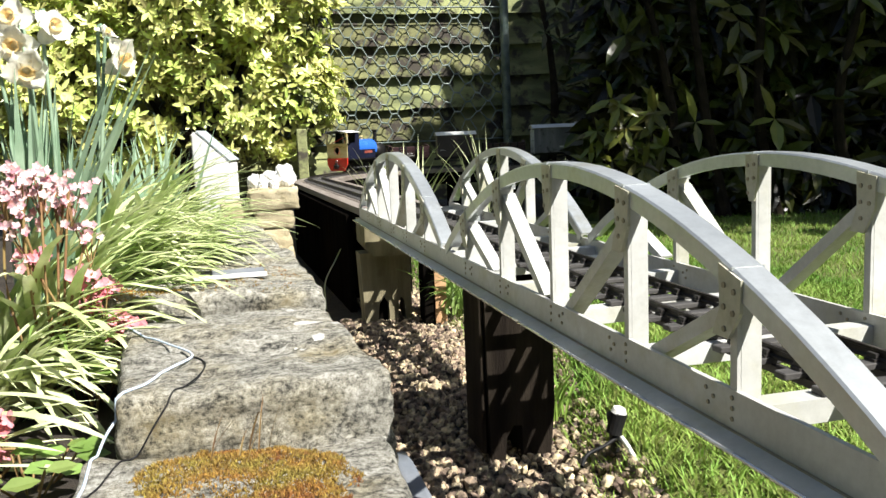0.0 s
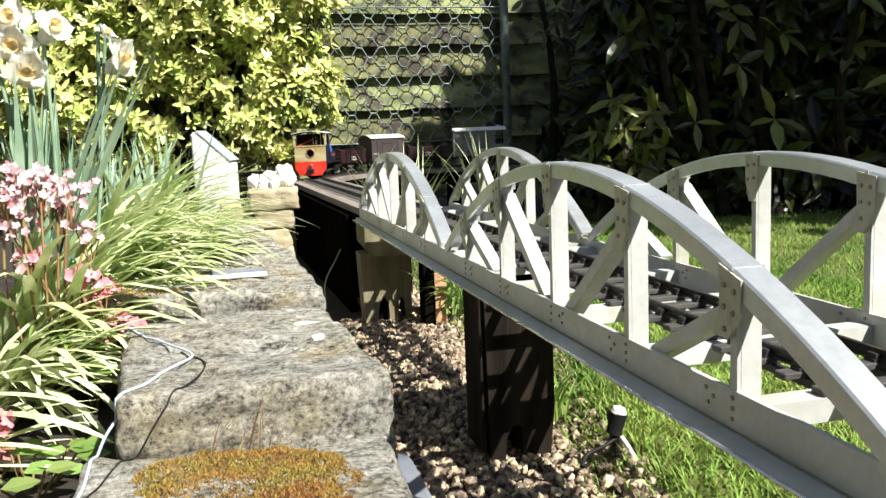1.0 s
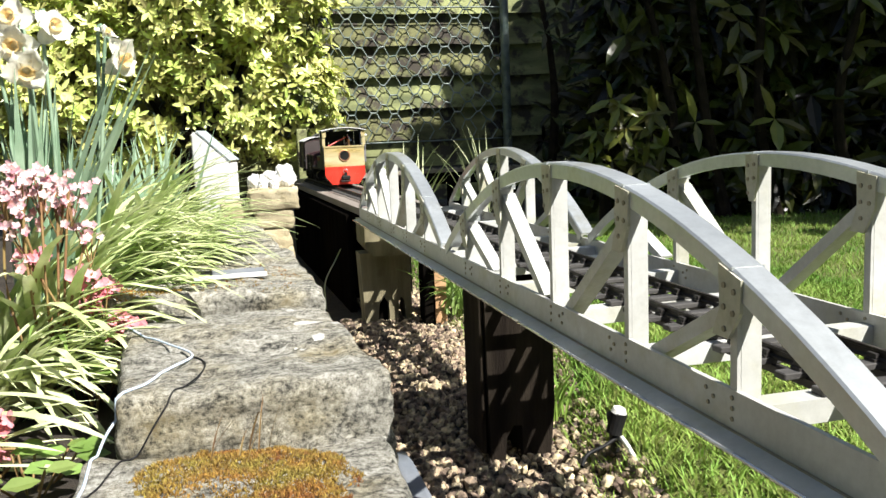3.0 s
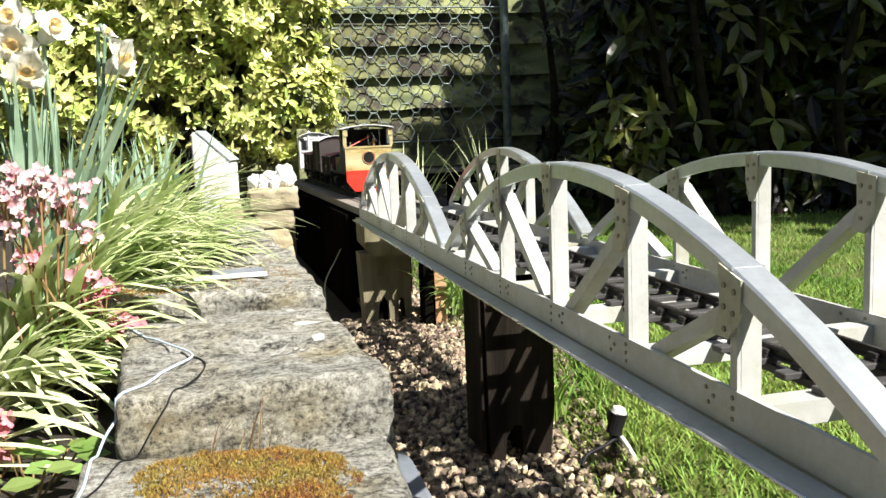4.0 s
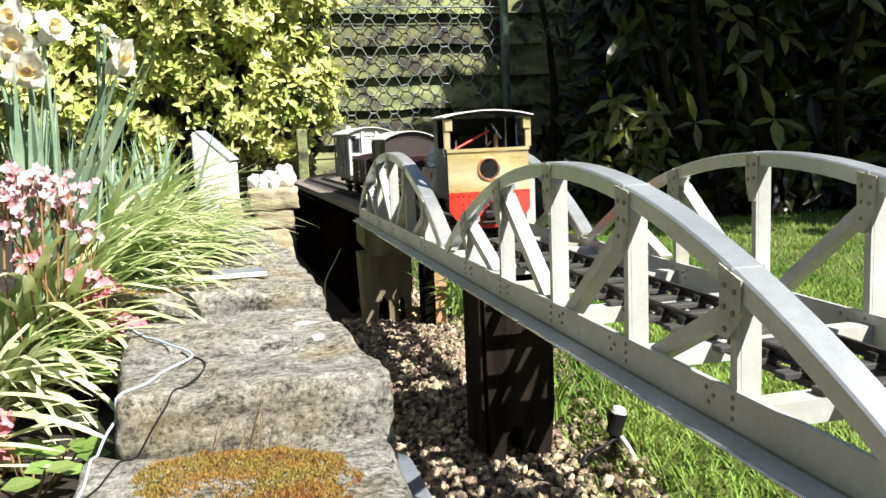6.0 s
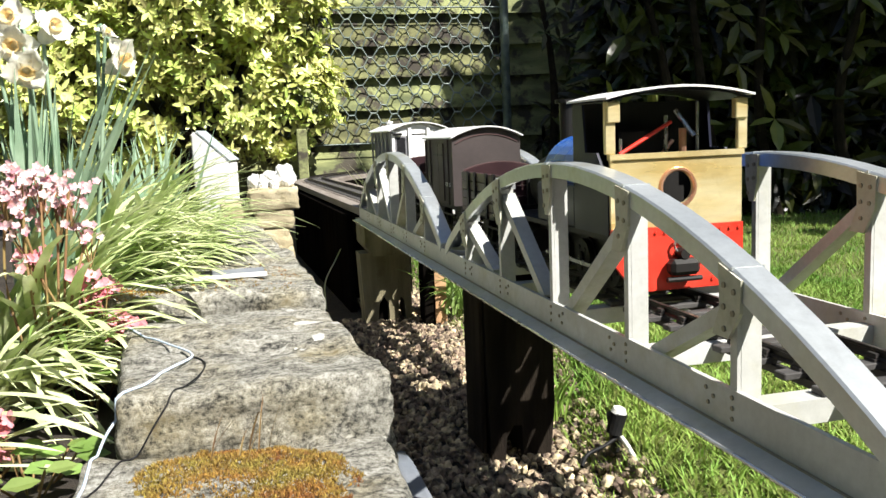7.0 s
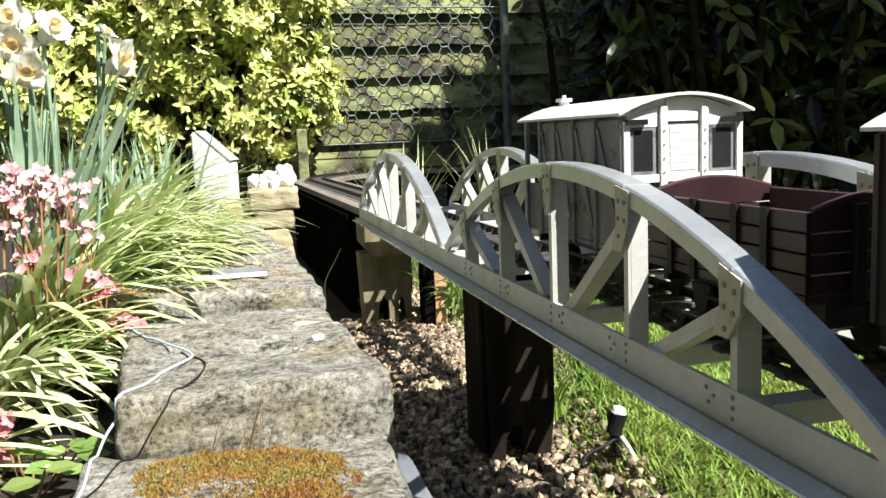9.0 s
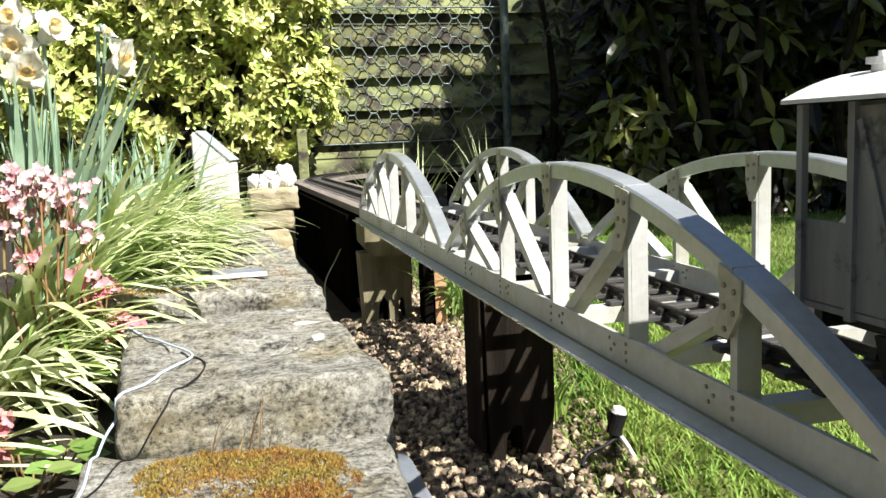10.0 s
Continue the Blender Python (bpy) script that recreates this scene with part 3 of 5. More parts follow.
# ---------------------------------------------------------------- track


def make_track():
    tr = thing("railway_track", pose(0, 0, ZR - 0.011), "narrow dark railway track with grey sleepers", "track")
    z0 = ZR - 0.011
    sl = bmesh.new()
    add_box(sl, -0.040, 0.040, -0.0050, 0.0050, 0, 0.004, 0.0006)
    me = bpy.data.meshes.new("sleeper")
    sl.to_mesh(me)
    sl.free()
    me.materials.append(M_SLEEPER)
    ch = bmesh.new()
    add_box(ch, -0.0062, 0.0062, -0.0040, 0.0040, 0.0041, 0.0056)
    for dx in (-0.0034, 0.0034):
        add_box(ch, dx - 0.0014, dx + 0.0014, -0.0034, 0.0034, 0.0057, 0.0086)
    chairs = bpy.data.meshes.new("rail_chair")
    ch.to_mesh(chairs)
    ch.free()
    chairs.materials.append(M_TRACK)
    s = -2.05
    while s < 3.75:
        p, a = track_at(s)
        ob = new("sleeper", me)
        ob.parent = tr
        ob.matrix_basis = pose(p.x, p.y, 0, 0, 0, -math.degrees(a))
        for sx in (-1, 1):
            one = new("rail_chair", chairs)
            one.parent = ob
            one.location.x = sx * (GAUGE / 2 + 0.0014)
        s += 0.031
    for sx in (-1, 1):
        V, Fc = [], []
        prof = [(-0.0028, 0.0042), (0.0028, 0.0042), (0.0028, 0.0054), (0.0007, 0.0062), (0.0007, 0.0090), (0.0014, 0.0096), (0.0014, 0.011), (-0.0014, 0.011), (-0.0014, 0.0096), (-0.0007, 0.0090), (-0.0007, 0.0062), (-0.0028, 0.0054)]
        k = len(prof)
        ss = [-2.05 + 0.03 * i for i in range(194)]
        for q in ss:
            p, a = track_at(q)
            sd = Vector((math.cos(a), -math.sin(a), 0))
            for u, w in prof:
                v = p + sd * (sx * (GAUGE / 2 + 0.0014) + u)
                V.append((v.x, v.y, w))
        for i in range(len(ss) - 1):
            for j in range(k):
                Fc.append((i * k + j, i * k + (j + 1) % k, (i + 1) * k + (j + 1) % k, (i + 1) * k + j))
        raw("rail", V, Fc, M_RAIL, tr)
    # the black longitudinal bearers under the rails across the bridge
    for sx in (-1, 1):
        cx = TRACK_X + sx * (GAUGE / 2 + 0.001)
        part("bearer", box(cx - 0.003, cx + 0.003, -2 * NEAR, FAR - 0.002, -0.0048, -0.0002), M_TRACK, tr)
    return tr


make_track()

# ---------------------------------------------------------------- viaduct and piers


def ribbon(s0, s1, x0, x1, z0, z1, step=0.05):
    bm = bmesh.new()
    n = max(1, round((s1 - s0) / step))
    rings = []
    for i in range(n + 1):
        p, a = track_at(s0 + (s1 - s0) * i / n)
        sd = Vector((math.cos(a), -math.sin(a), 0))
        rings.append([bm.verts.new((p + sd * x) + Vector((0, 0, z))) for x, z in ((x0, z0), (x1, z0), (x1, z1), (x0, z1))])
    for a, b in zip(rings, rings[1:]):
        for j in range(4):
            bm.faces.new((a[j], a[(j + 1) % 4], b[(j + 1) % 4], b[j]))
    bm.faces.new(rings[0][::-1])
    bm.faces.new(rings[-1])
    bmesh.ops.recalc_face_normals(bm, faces=bm.faces[:])
    return bm


def viaduct(s0, s1, label, step_leg):
    v = thing("timber_viaduct", pose(0, 0, 0), label, "viaduct", "timber viaducts")
    zt = ZR - 0.0112
    xs = [-0.078, -0.047, -0.016, 0.016, 0.047, 0.078]
    for xa, xb in zip(xs, xs[1:]):
        part("deck_board", ribbon(s0, s1, xa + 0.002, xb - 0.002, zt - 0.014, zt), M_DECK, v)
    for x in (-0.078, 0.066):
        part("side_beam", ribbon(s0, s1, x, x + 0.012, zt - 0.06, zt - 0.015), M_SHADEWOOD, v)
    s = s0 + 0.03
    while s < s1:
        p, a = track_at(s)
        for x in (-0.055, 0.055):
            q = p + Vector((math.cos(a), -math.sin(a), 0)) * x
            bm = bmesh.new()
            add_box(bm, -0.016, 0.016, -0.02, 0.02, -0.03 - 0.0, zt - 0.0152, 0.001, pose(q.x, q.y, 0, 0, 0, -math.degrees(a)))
            part("leg", bm, M_SHADEWOOD, v)
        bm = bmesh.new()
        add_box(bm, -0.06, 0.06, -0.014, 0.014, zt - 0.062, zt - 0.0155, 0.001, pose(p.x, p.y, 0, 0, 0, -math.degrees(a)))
        part("cross_beam", bm, M_SHADEWOOD, v)
        s += step_leg
    return v


via = viaduct(FAR + 0.003, 3.75, "curved timber viaduct deck of weathered boards on dark legs", 0.24)
# added boarding in shade-black closes the void at the viaduct side towards the wall
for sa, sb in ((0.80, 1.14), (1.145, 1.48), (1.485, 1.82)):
    part("side_board", ribbon(sa, sb, -0.092, -0.079, -0.02, ZR - 0.03), M_SHADEWOOD, via)
viaduct(-2.05, -2 * NEAR - 0.003, "straight timber viaduct deck of weathered boards on dark legs", 0.3)


def make_pier_joint():
    p = thing("bridge_pier", pose(0.05, -0.05, 0), "near-black timber bridge pier with notched foot on gravel", "pier", "bridge piers")
    prof = [(-0.028, -0.02), (-0.013, -0.02), (-0.010, 0.018), (-0.002, 0.030), (0.008, 0.030), (0.009, -0.02), (0.040, -0.02), (0.047, 0.05), (0.046, 0.1815), (-0.031, 0.1815), (-0.030, 0.08)]
    part("trunk", prism(prof, "y", -0.045, 0.025), M_TIMBER, p)
    part("side_board", box(-0.0365, -0.0312, -0.040, 0.022, 0.0, 0.1815, 0.001), M_TIMBER, p)
    part("crosshead", box(-0.040, 0.135, -0.030, 0.072, 0.182, 0.1960, 0.002), M_SHADEWOOD, p)
    return p


make_pier_joint()


def make_pier_far():
    p = thing("bridge_pier", pose(0.06, 0.655, 0), "olive brown timber pier with a block crosshead and a leg in shaded and sunlit tones", "pier", "bridge piers")
    prof = [(-0.058, -0.02), (-0.036, -0.02), (-0.030, 0.030), (-0.020, 0.042), (-0.012, 0.030), (-0.010, -0.02), (0.006, -0.02), (0.008, 0.032), (0.014, 0.040), (0.020, 0.030), (0.022, -0.02), (0.034, -0.02), (0.034, 0.1295), (-0.064, 0.1295)]
    part("trunk", prism(prof, "y", 0.004, 0.060), M_PIER, p)
    part("crosshead", prism([(-0.044, 0.130), (0.040, 0.130), (0.050, 0.142), (0.050, 0.1955), (-0.060, 0.1955), (-0.060, 0.150)], "y", -0.045, 0.062), M_PIER, p)
    # one leg in two painted tones: shade-black post, sunlit orange board
    part("end_post", box(0.045, 0.085, -0.06, -0.02, -0.02, 0.13, 0.001), M_SHADEWOOD, p)
    part("facing", box(0.066, 0.088, -0.064, -0.0605, -0.01, 0.13), M_LITWOOD, p, "orange board for the sunlit part of the leg")
    return p


make_pier_far()

# ---------------------------------------------------------------- stone wall


def stone(name, x0, x1, y0, y1, z0, z1, seed, material=M_STONE, xr1=None, xl1=None, parent=None, rough=1.0, dens=None):
    xr1 = x1 if xr1 is None else xr1
    xl1 = x0 if xl1 is None else xl1
    bm = bmesh.new()
    bmesh.ops.create_cube(bm, size=2.0)
    bmesh.ops.subdivide_edges(bm, edges=bm.edges[:], cuts=dens or 15, use_grid_fill=True)
    sx, sy, sz = (x1 - x0) / 2, (y1 - y0) / 2, (z1 - z0) / 2
    rr = min(0.008, 0.4 * min(sx, sy, sz))
    for v in bm.verts:
        c = v.co
        k = (c.y + 1) / 2
        xa, xb = x0 + (xl1 - x0) * k, x1 + (xr1 - x1) * k
        # round the box by its corners
        p = Vector((c.x * sx, c.y * sy, c.z * sz))
        core = Vector((max(-sx + rr, min(sx - rr, p.x)), max(-sy + rr, min(sy - rr, p.y)), max(-sz + rr, min(sz - rr, p.z))))
        d = p - core
        if d.length > 1e-6:
            p = core + d.normalized() * min(rr, d.length)
        n1 = noise.noise_vector(Vector((p.x * 9 + seed * 7.1, p.y * 9 + seed, p.z * 14)))
        n2 = noise.noise_vector(Vector((p.x * 38 + seed, p.y * 26, p.z * 60 + seed)))
        n3 = noise.noise(Vector((p.x * 12 + seed * 3, p.y * 5, p.z * 90)))
        ledge = noise.noise(Vector((p.x * 3 + seed, p.y * 11 + 5 * p.x, seed * 2)))
        p = p + n1 * 0.0050 * rough + n2 * 0.0045 * rough
        # bedding: thin ledges that break back along the faces, and chipped arrises
        bed = noise.noise(Vector((p.x * 5 + seed, p.y * 42 + seed * 3, p.z * 75)))
        p.y += 0.0035 * rough * bed if abs(c.y) > 0.98 else 0.0
        p.z += 0.0022 * rough * bed if c.z > 0.98 else 0.0
        if c.z > 0.98:
            p.z += 0.004 * rough * (1 if ledge > 0.1 else -1 if ledge < -0.2 else 0)
        p.x += n3 * 0.004 * rough
        xx = (p.x + sx) / (2 * sx)
        v.co = Vector((xa + xx * (xb - xa), (y0 + y1) / 2 + p.y, (z0 + z1) / 2 + p.z))
    return part(name, bm, material, parent, smooth=True)


WALL = tagged(new("garden_wall"), "low wall of rough weathered sandstone blocks with moss", "wall", kind="structure")
for i, a in enumerate(((-0.372, -0.136, -0.85, -0.262, -0.05, 0.106, -0.126, -0.362), (-0.338, -0.112, -0.258, 0.062, -0.05, 0.151, -0.140, -0.364),
                       (-0.395, -0.132, 0.068, 0.468, -0.05, 0.177, -0.150, -0.405), (-0.41, -0.160, 0.476, 0.925, -0.05, 0.179, -0.188, -0.42),
                       (-0.42, -0.19, 0.933, 1.40, -0.05, 0.181, -0.215, -0.45))):
    stone("stone", a[0], a[1], a[2], a[3], a[4], a[5], i + 1.7, M_STONE, a[6], a[7], WALL, dens=34 if i < 3 else 14)
PILE = tagged(new("stone_pile"), "stacked pale yellow walling stones at the end of the wall", "stones")
for i, a in enumerate(((-0.182, -0.105, 0.98, 1.12, -0.03, 0.112), (-0.178, -0.112, 0.985, 1.12, 0.108, 0.158), (-0.192, -0.102, 0.98, 1.13, 0.154, 0.202), (-0.200, -0.088, 0.975, 1.13, 0.197, 0.248), (-0.262, -0.192, 1.0, 1.14, 0.178, 0.215))):
    stone("stone", *a, i + 11.3, M_STONE_Y, parent=PILE, rough=0.8, dens=11)


STONES = [o for o in WALL.children]


def wall_z(x, y):
    """Height of the top of the wall."""
    best = -1.0
    for o in STONES:
        hit, p, nrm, k = o.ray_cast((x, y, 1.0), (0, 0, -1))
        if hit and p.z > best:
            best = p.z
    return best


def over_wall(pts, r):
    """Lay a line on the wall wherever it would sink into it."""
    return [Vector((p.x, p.y, max(p.z, wall_z(p.x, p.y) + r))) for p in pts]


def moss(name, x0, x1, y0, y1, z, n, seed, ragged=0.03):
    r = random.Random(seed)
    V, Fc = [], []
    for k in range(n):
        x, y = r.uniform(x0, x1), r.uniform(y0, y1)
        cu, cv = (2 * x - x0 - x1) / (x1 - x0), (2 * y - y0 - y1) / (y1 - y0)
        if abs(cu) ** 3 + max(0, cv) ** 4 > 0.55 + 0.9 * noise.noise((x * 17, y * 17, seed)) + 0.5 * noise.noise((x * 60, y * 60, seed)) + r.gauss(0, 0.1):
            continue
        if noise.noise((x * 16 + seed, y * 16, 0)) < r.uniform(-0.75, -0.12):
            continue
        z = wall_z(x, y) - 0.0015
        h, w = r.uniform(0.0, 0.0025), r.uniform(0.0008, 0.0019)
        for q in range(2):
            a = r.uniform(0, 6.28)
            o = len(V)
            V += [(x + math.cos(a) * w, y + math.sin(a) * w, z), (x - math.cos(a) * w, y - math.sin(a) * w, z), (x + r.uniform(-.003, .003), y + r.uniform(-.003, .003), z + h + 0.0025)]
            Fc.append((o, o + 1, o + 2))
    return tagged(raw(name, V, Fc, M_MOSS), "orange and olive moss cushions growing on sandstone", "moss", kind="stuff")

# ---------------------------------------------------------------- train


def wheels(parent, ys, r=0.0125, material=None):
    """Wheelsets that turn about their own axle: the axle is the part, its two wheels the sub-parts."""
    for y in ys:
        ax = part("axle", cyl((-0.03, 0, 0), (0.03, 0, 0), 0.0018, seg=8), M_STEEL, parent)
        ax.location = (0, y, r)
        for sx in (-1, 1):
            bm = bmesh.new()
            x = sx * (GAUGE / 2 + 0.002)
            add_cyl(bm, (x - 0.0025, 0, 0), (x + 0.0025, 0, 0), r, seg=20)
            add_cyl(bm, (x - sx * 0.004 - 0.0008, 0, 0), (x - sx * 0.004 + 0.0008, 0, 0), r + 0.0015, seg=20)
            add_cyl(bm, (x + sx * 0.0022, 0, 0), (x + sx * 0.0045, 0, 0), r * 0.35, seg=10)
            for k in range(5):
                an = 2 * math.pi * k / 5
                add_cyl(bm, (x + sx * 0.002, math.cos(an) * r * 0.6, math.sin(an) * r * 0.6), (x + sx * 0.0034, math.cos(an) * r * 0.6, math.sin(an) * r * 0.6), r * 0.14, seg=6)
            part("wheel", bm, material or M_LBLACK, ax)


def underframe(parent, L, W=0.05):
    for sx in (-1, 1):
        part("solebar", box(sx * W / 2 - 0.003, sx * W / 2 + 0.003, -L / 2, L / 2, 0.026, 0.036), M_LBLACK, parent)
        for y in (-L * 0.28, L * 0.28):
            bm = bmesh.new()
            add_prism(bm, [(y - 0.012, 0.026), (y + 0.012, 0.026), (y + 0.006, 0.008), (y - 0.006, 0.008)], "x", sx * (W / 2 + 0.0032), sx * (W / 2 + 0.0062))
            part("axle_guard", bm, M_LBLACK, parent)
        part("brake_lever", box(sx * (W / 2 + 0.0065), sx * (W / 2 + 0.0085), -0.03, 0.04, 0.018, 0.0205), M_LBLACK, parent)
    for y in (-L / 2, L / 2):
        sg = 1 if y > 0 else -1
        part("headstock", box(-W / 2 - 0.012, W / 2 + 0.012, y - 0.003, y + 0.003, 0.024, 0.036), M_LBLACK, parent)
        bm = bmesh.new()
        add_box(bm, -0.008, 0.008, min(y, y + sg * 0.012), max(y, y + sg * 0.012), 0.023, 0.033, 0.002)
        part("coupler", bm, M_LBLACK, parent)
    wheels(parent, (-L * 0.28, L * 0.28))


def arc_profile(w, z0, rise, n=10):
    return [(-w / 2 + w * i / n, z0 + rise * (1 - (2 * i / n - 1) ** 2)) for i in range(n + 1)]


def roof(parent, W, L, z0, rise, thick=0.0025, y0=None):
    top = arc_profile(W, z0 + thick, rise, 12)
    bot = arc_profile(W, z0, rise, 12)[::-1]
    a = -L / 2 if y0 is None else y0
    return part("roof", prism(top + bot, "y", a, a + L), M_ROOF, parent, "white painted curved roof", smooth=False)


def text_part(parent, words, size, m, material=M_LETTER, name="lettering"):
    cu = bpy.data.curves.new(name, "FONT")
    cu.body = words
    cu.size = size
    cu.extrude = 0.0002
    tmp = bpy.data.objects.new(name, cu)
    scene.collection.objects.link(tmp)
    dg = bpy.context.evaluated_depsgraph_get()
    me = bpy.data.meshes.new_from_object(tmp.evaluated_get(dg))
    bpy.data.objects.remove(tmp)
    me.materials.clear()
    me.materials.append(material)
    ob = new(name, me)
    ob.parent = parent
    ob.matrix_basis = m
    return ob


def make_loco():
    lo = thing("steam_locomotive", pose(0, 0, 0), "blue saddle tank steam locomotive with cream cab and red buffer beam", "locomotive")
    # origin: rail level at mid-length; the cab end lies towards -y
    F0 = -0.125
    w = 0.054
    part("footplate", box(-w, w, F0 + 0.004, 0.125, 0.045, 0.049), M_LBLACK, lo)
    fr = part("frame", box(-0.019, 0.019, F0 + 0.012, 0.118, 0.012, 0.0448), M_LBLACK, lo)
    # buffer beams with rivets
    for y, sg in ((F0, -1), (0.125, 1)):
        prof = [(-w, 0.0538), (w, 0.0538), (w, 0.030), (w - 0.018, 0.006), (-w + 0.018, 0.006), (-w, 0.030)]
        bb = part("buffer_beam", prism(prof, "y", y, y + 0.004), M_RED if sg < 0 else M_LBLACK, lo, "red riveted buffer beam" if sg < 0 else "black buffer beam")
        bm = bmesh.new()
        pts = [(-w + 0.004 + i * (2 * w - 0.008) / 13, 0.050) for i in range(14)] + [(sx * (0.028 + d), 0.012 + k * 0.007) for sx in (-1, 1) for d in (0, 0.008) for k in range(5)]
        for px, pz in pts:
            yy = y if sg < 0 else y + 0.004
            add_cyl(bm, (px, yy + sg * 0.0012, pz), (px, yy - sg * 0.0005, pz), 0.0013, seg=6)
        tagged(part("rivets", bm, M_RED if sg < 0 else M_LBLACK, bb), kind="stuff")
        bm = bmesh.new()
        yy = y if sg < 0 else y + 0.004
        add_box(bm, -0.012, 0.012, min(yy, yy + sg * 0.012), max(yy, yy + sg * 0.012), 0.018, 0.030, 0.003)
        add_cyl(bm, (0, yy, 0.034), (0, yy + sg * 0.01, 0.034), 0.004, seg=10)
        add_cyl(bm, (-0.014, yy + sg * 0.008, 0.015), (0.014, yy + sg * 0.008, 0.015), 0.002, seg=8)
        part("coupling", bm, M_LBLACK, lo)
        hook = [(0.0 + 0.006 * math.cos(a), yy + sg * 0.004, 0.040 + 0.006 * math.sin(a)) for a in [i * 0.5 for i in range(9)]]
        tube("coupling_hook", hook, 0.0011, M_STEEL, lo)
    # cab back with round window
    bm = bmesh.new()
    yb = F0 + 0.002
    cz, cr = 0.0825, 0.0125
    N = 32
    ring_in, ring_out = [], []
    for i in range(N):
        a = 2 * math.pi * i / N
        dx, dz = math.cos(a), math.sin(a)
        ring_in.append((dx * cr, cz + dz * cr))
        k = min(w / max(1e-6, abs(dx)), (0.1075 - cz) / dz if dz > 1e-6 else 1e9, (0.0540 - cz) / dz if dz < -1e-6 else 1e9)
        ring_out.append((dx * k, cz + dz * k))
    for i in range(N):
        j = (i + 1) % N
        pts = [ring_in[i], ring_out[i], ring_out[j], ring_in[j]]
        if abs(ring_out[i][0] - ring_out[j][0]) > 1e-6 and abs(ring_out[i][1] - ring_out[j][1]) > 1e-6:
            cx = w if ring_out[i][0] > 0 else -w
            czz = 0.1075 if ring_out[i][1] > cz else 0.0540
            pts.insert(2, (cx, czz))
        va = [bm.verts.new((x, yb, z)) for x, z in pts]
        vb = [bm.verts.new((x, yb + 0.0025, z)) for x, z in pts]
        bm.faces.new(va)
        bm.faces.new(vb[::-1])
        n = len(pts)
        bm.faces.new((va[n - 1], va[0], vb[0], vb[n - 1]))
    for px, pz, qx, qz in ((-w, 0.054, -w, 0.1075), (w, 0.054, w, 0.1075), (-w, 0.1075, w, 0.1075), (-w, 0.054, w, 0.054)):
        bm.faces.new([bm.verts.new(v) for v in ((px, yb, pz), (qx, yb, qz), (qx, yb + 0.0025, qz), (px, yb + 0.0025, pz))])
    bmesh.ops.remove_doubles(bm, verts=bm.verts[:], dist=1e-6)
    bmesh.ops.recalc_face_normals(bm, faces=bm.faces[:])
    back = part("cab_back", bm, M_CREAM, lo, "polished cream brass cab sheet with round window")
    bm = bmesh.new()
    for i in range(28):
        a0, a1 = 2 * math.pi * i / 28, 2 * math.pi * (i + 1) / 28
        q = []
        for a in (a0, a1):
            for rr, yy in ((0.0122, yb - 0.0005), (0.0132, yb - 0.0022), (0.0148, yb - 0.0022), (0.0158, yb)):
                q.append(bm.verts.new((math.cos(a) * rr, yy, cz + math.sin(a) * rr)))
        for k in range(3):
            bm.faces.new((q[k], q[k + 1], q[k + 5], q[k + 4]))
    part("window_rim", bm, M_COPPER, back, "copper window rim")
    part("top_rail", box(-w - 0.001, w + 0.001, yb - 0.0018, yb + 0.0035, 0.1050, 0.1090), M_CREAM, back)
    part("backing", box(-0.03, 0.03, yb + 0.034, yb + 0.036, 0.05, 0.125), M_LBLACK, lo)
    for sx in (-1, 1):
        part("cab_pillar", box(sx * w - 0.004, sx * w + 0.004, yb - 0.001, yb + 0.003, 0.1092, 0.148, 0.0006), M_CREAM, lo, "cream cab corner pillar")
        part("pillar_bracket", box(sx * (w - 0.002) - 0.005, sx * (w - 0.002) + 0.005, yb - 0.003, yb + 0.0035, 0.132, 0.147, 0.0006), M_CREAM, lo)
        prof = [(yb + 0.003, 0.0492), (F0 + 0.068, 0.0492), (F0 + 0.068, 0.148), (F0 + 0.050, 0.148), (F0 + 0.045, 0.11), (F0 + 0.024, 0.11), (F0 + 0.016, 0.1), (yb + 0.003, 0.1)]
        part("cab_side", prism(prof, "x", sx * w - 0.001, sx * w + 0.001), M_NAVY, lo, "dark navy cab side sheet")
    part("cab_lining", box(-w + 0.0011, w - 0.0011, F0 + 0.0635, F0 + 0.0655, 0.0492, 0.148), M_LBLACK, lo)
    part("cab_front", box(-w + 0.0011, w - 0.0011, F0 + 0.066, F0 + 0.068, 0.0492, 0.148), M_NAVY, lo)
    roof(lo, 0.120, 0.074, 0.1485, 0.0075, 0.0016, F0 - 0.006)
    # black layer added to darken the underside of the white roof
    under = arc_profile(0.116, 0.1475, 0.0072, 12)
    part("roof_lining", prism(under + [(x, z - 0.0008) for x, z in under[::-1]], "y", F0 - 0.004, F0 + 0.064), M_LBLACK, lo)
    # cab fittings: red regulator lever, gauge glass, pipes
    part("regulator_lever", cyl((-0.042, F0 + 0.012, 0.1085), (0.010, F0 + 0.030, 0.131), 0.0016, seg=8), M_RED, lo, "red regulator lever")
    bm = bmesh.new()
    add_cyl(bm, (0.006, F0 + 0.03, 0.108), (0.006, F0 + 0.03, 0.136), 0.0016, seg=8)
    add_cyl(bm, (0.014, F0 + 0.03, 0.140), (0.024, F0 + 0.02, 0.120), 0.0020, seg=8)
    add_cyl(bm, (0.033, F0 + 0.03, 0.108), (0.033, F0 + 0.03, 0.146), 0.0014, seg=8)
    add_cyl(bm, (-0.038, F0 + 0.018, 0.108), (-0.038, F0 + 0.018, 0.120), 0.0012, seg=8)
    part("pipework", bm, M_STEEL, lo, "bright steel cab pipework")
    bm = bmesh.new()
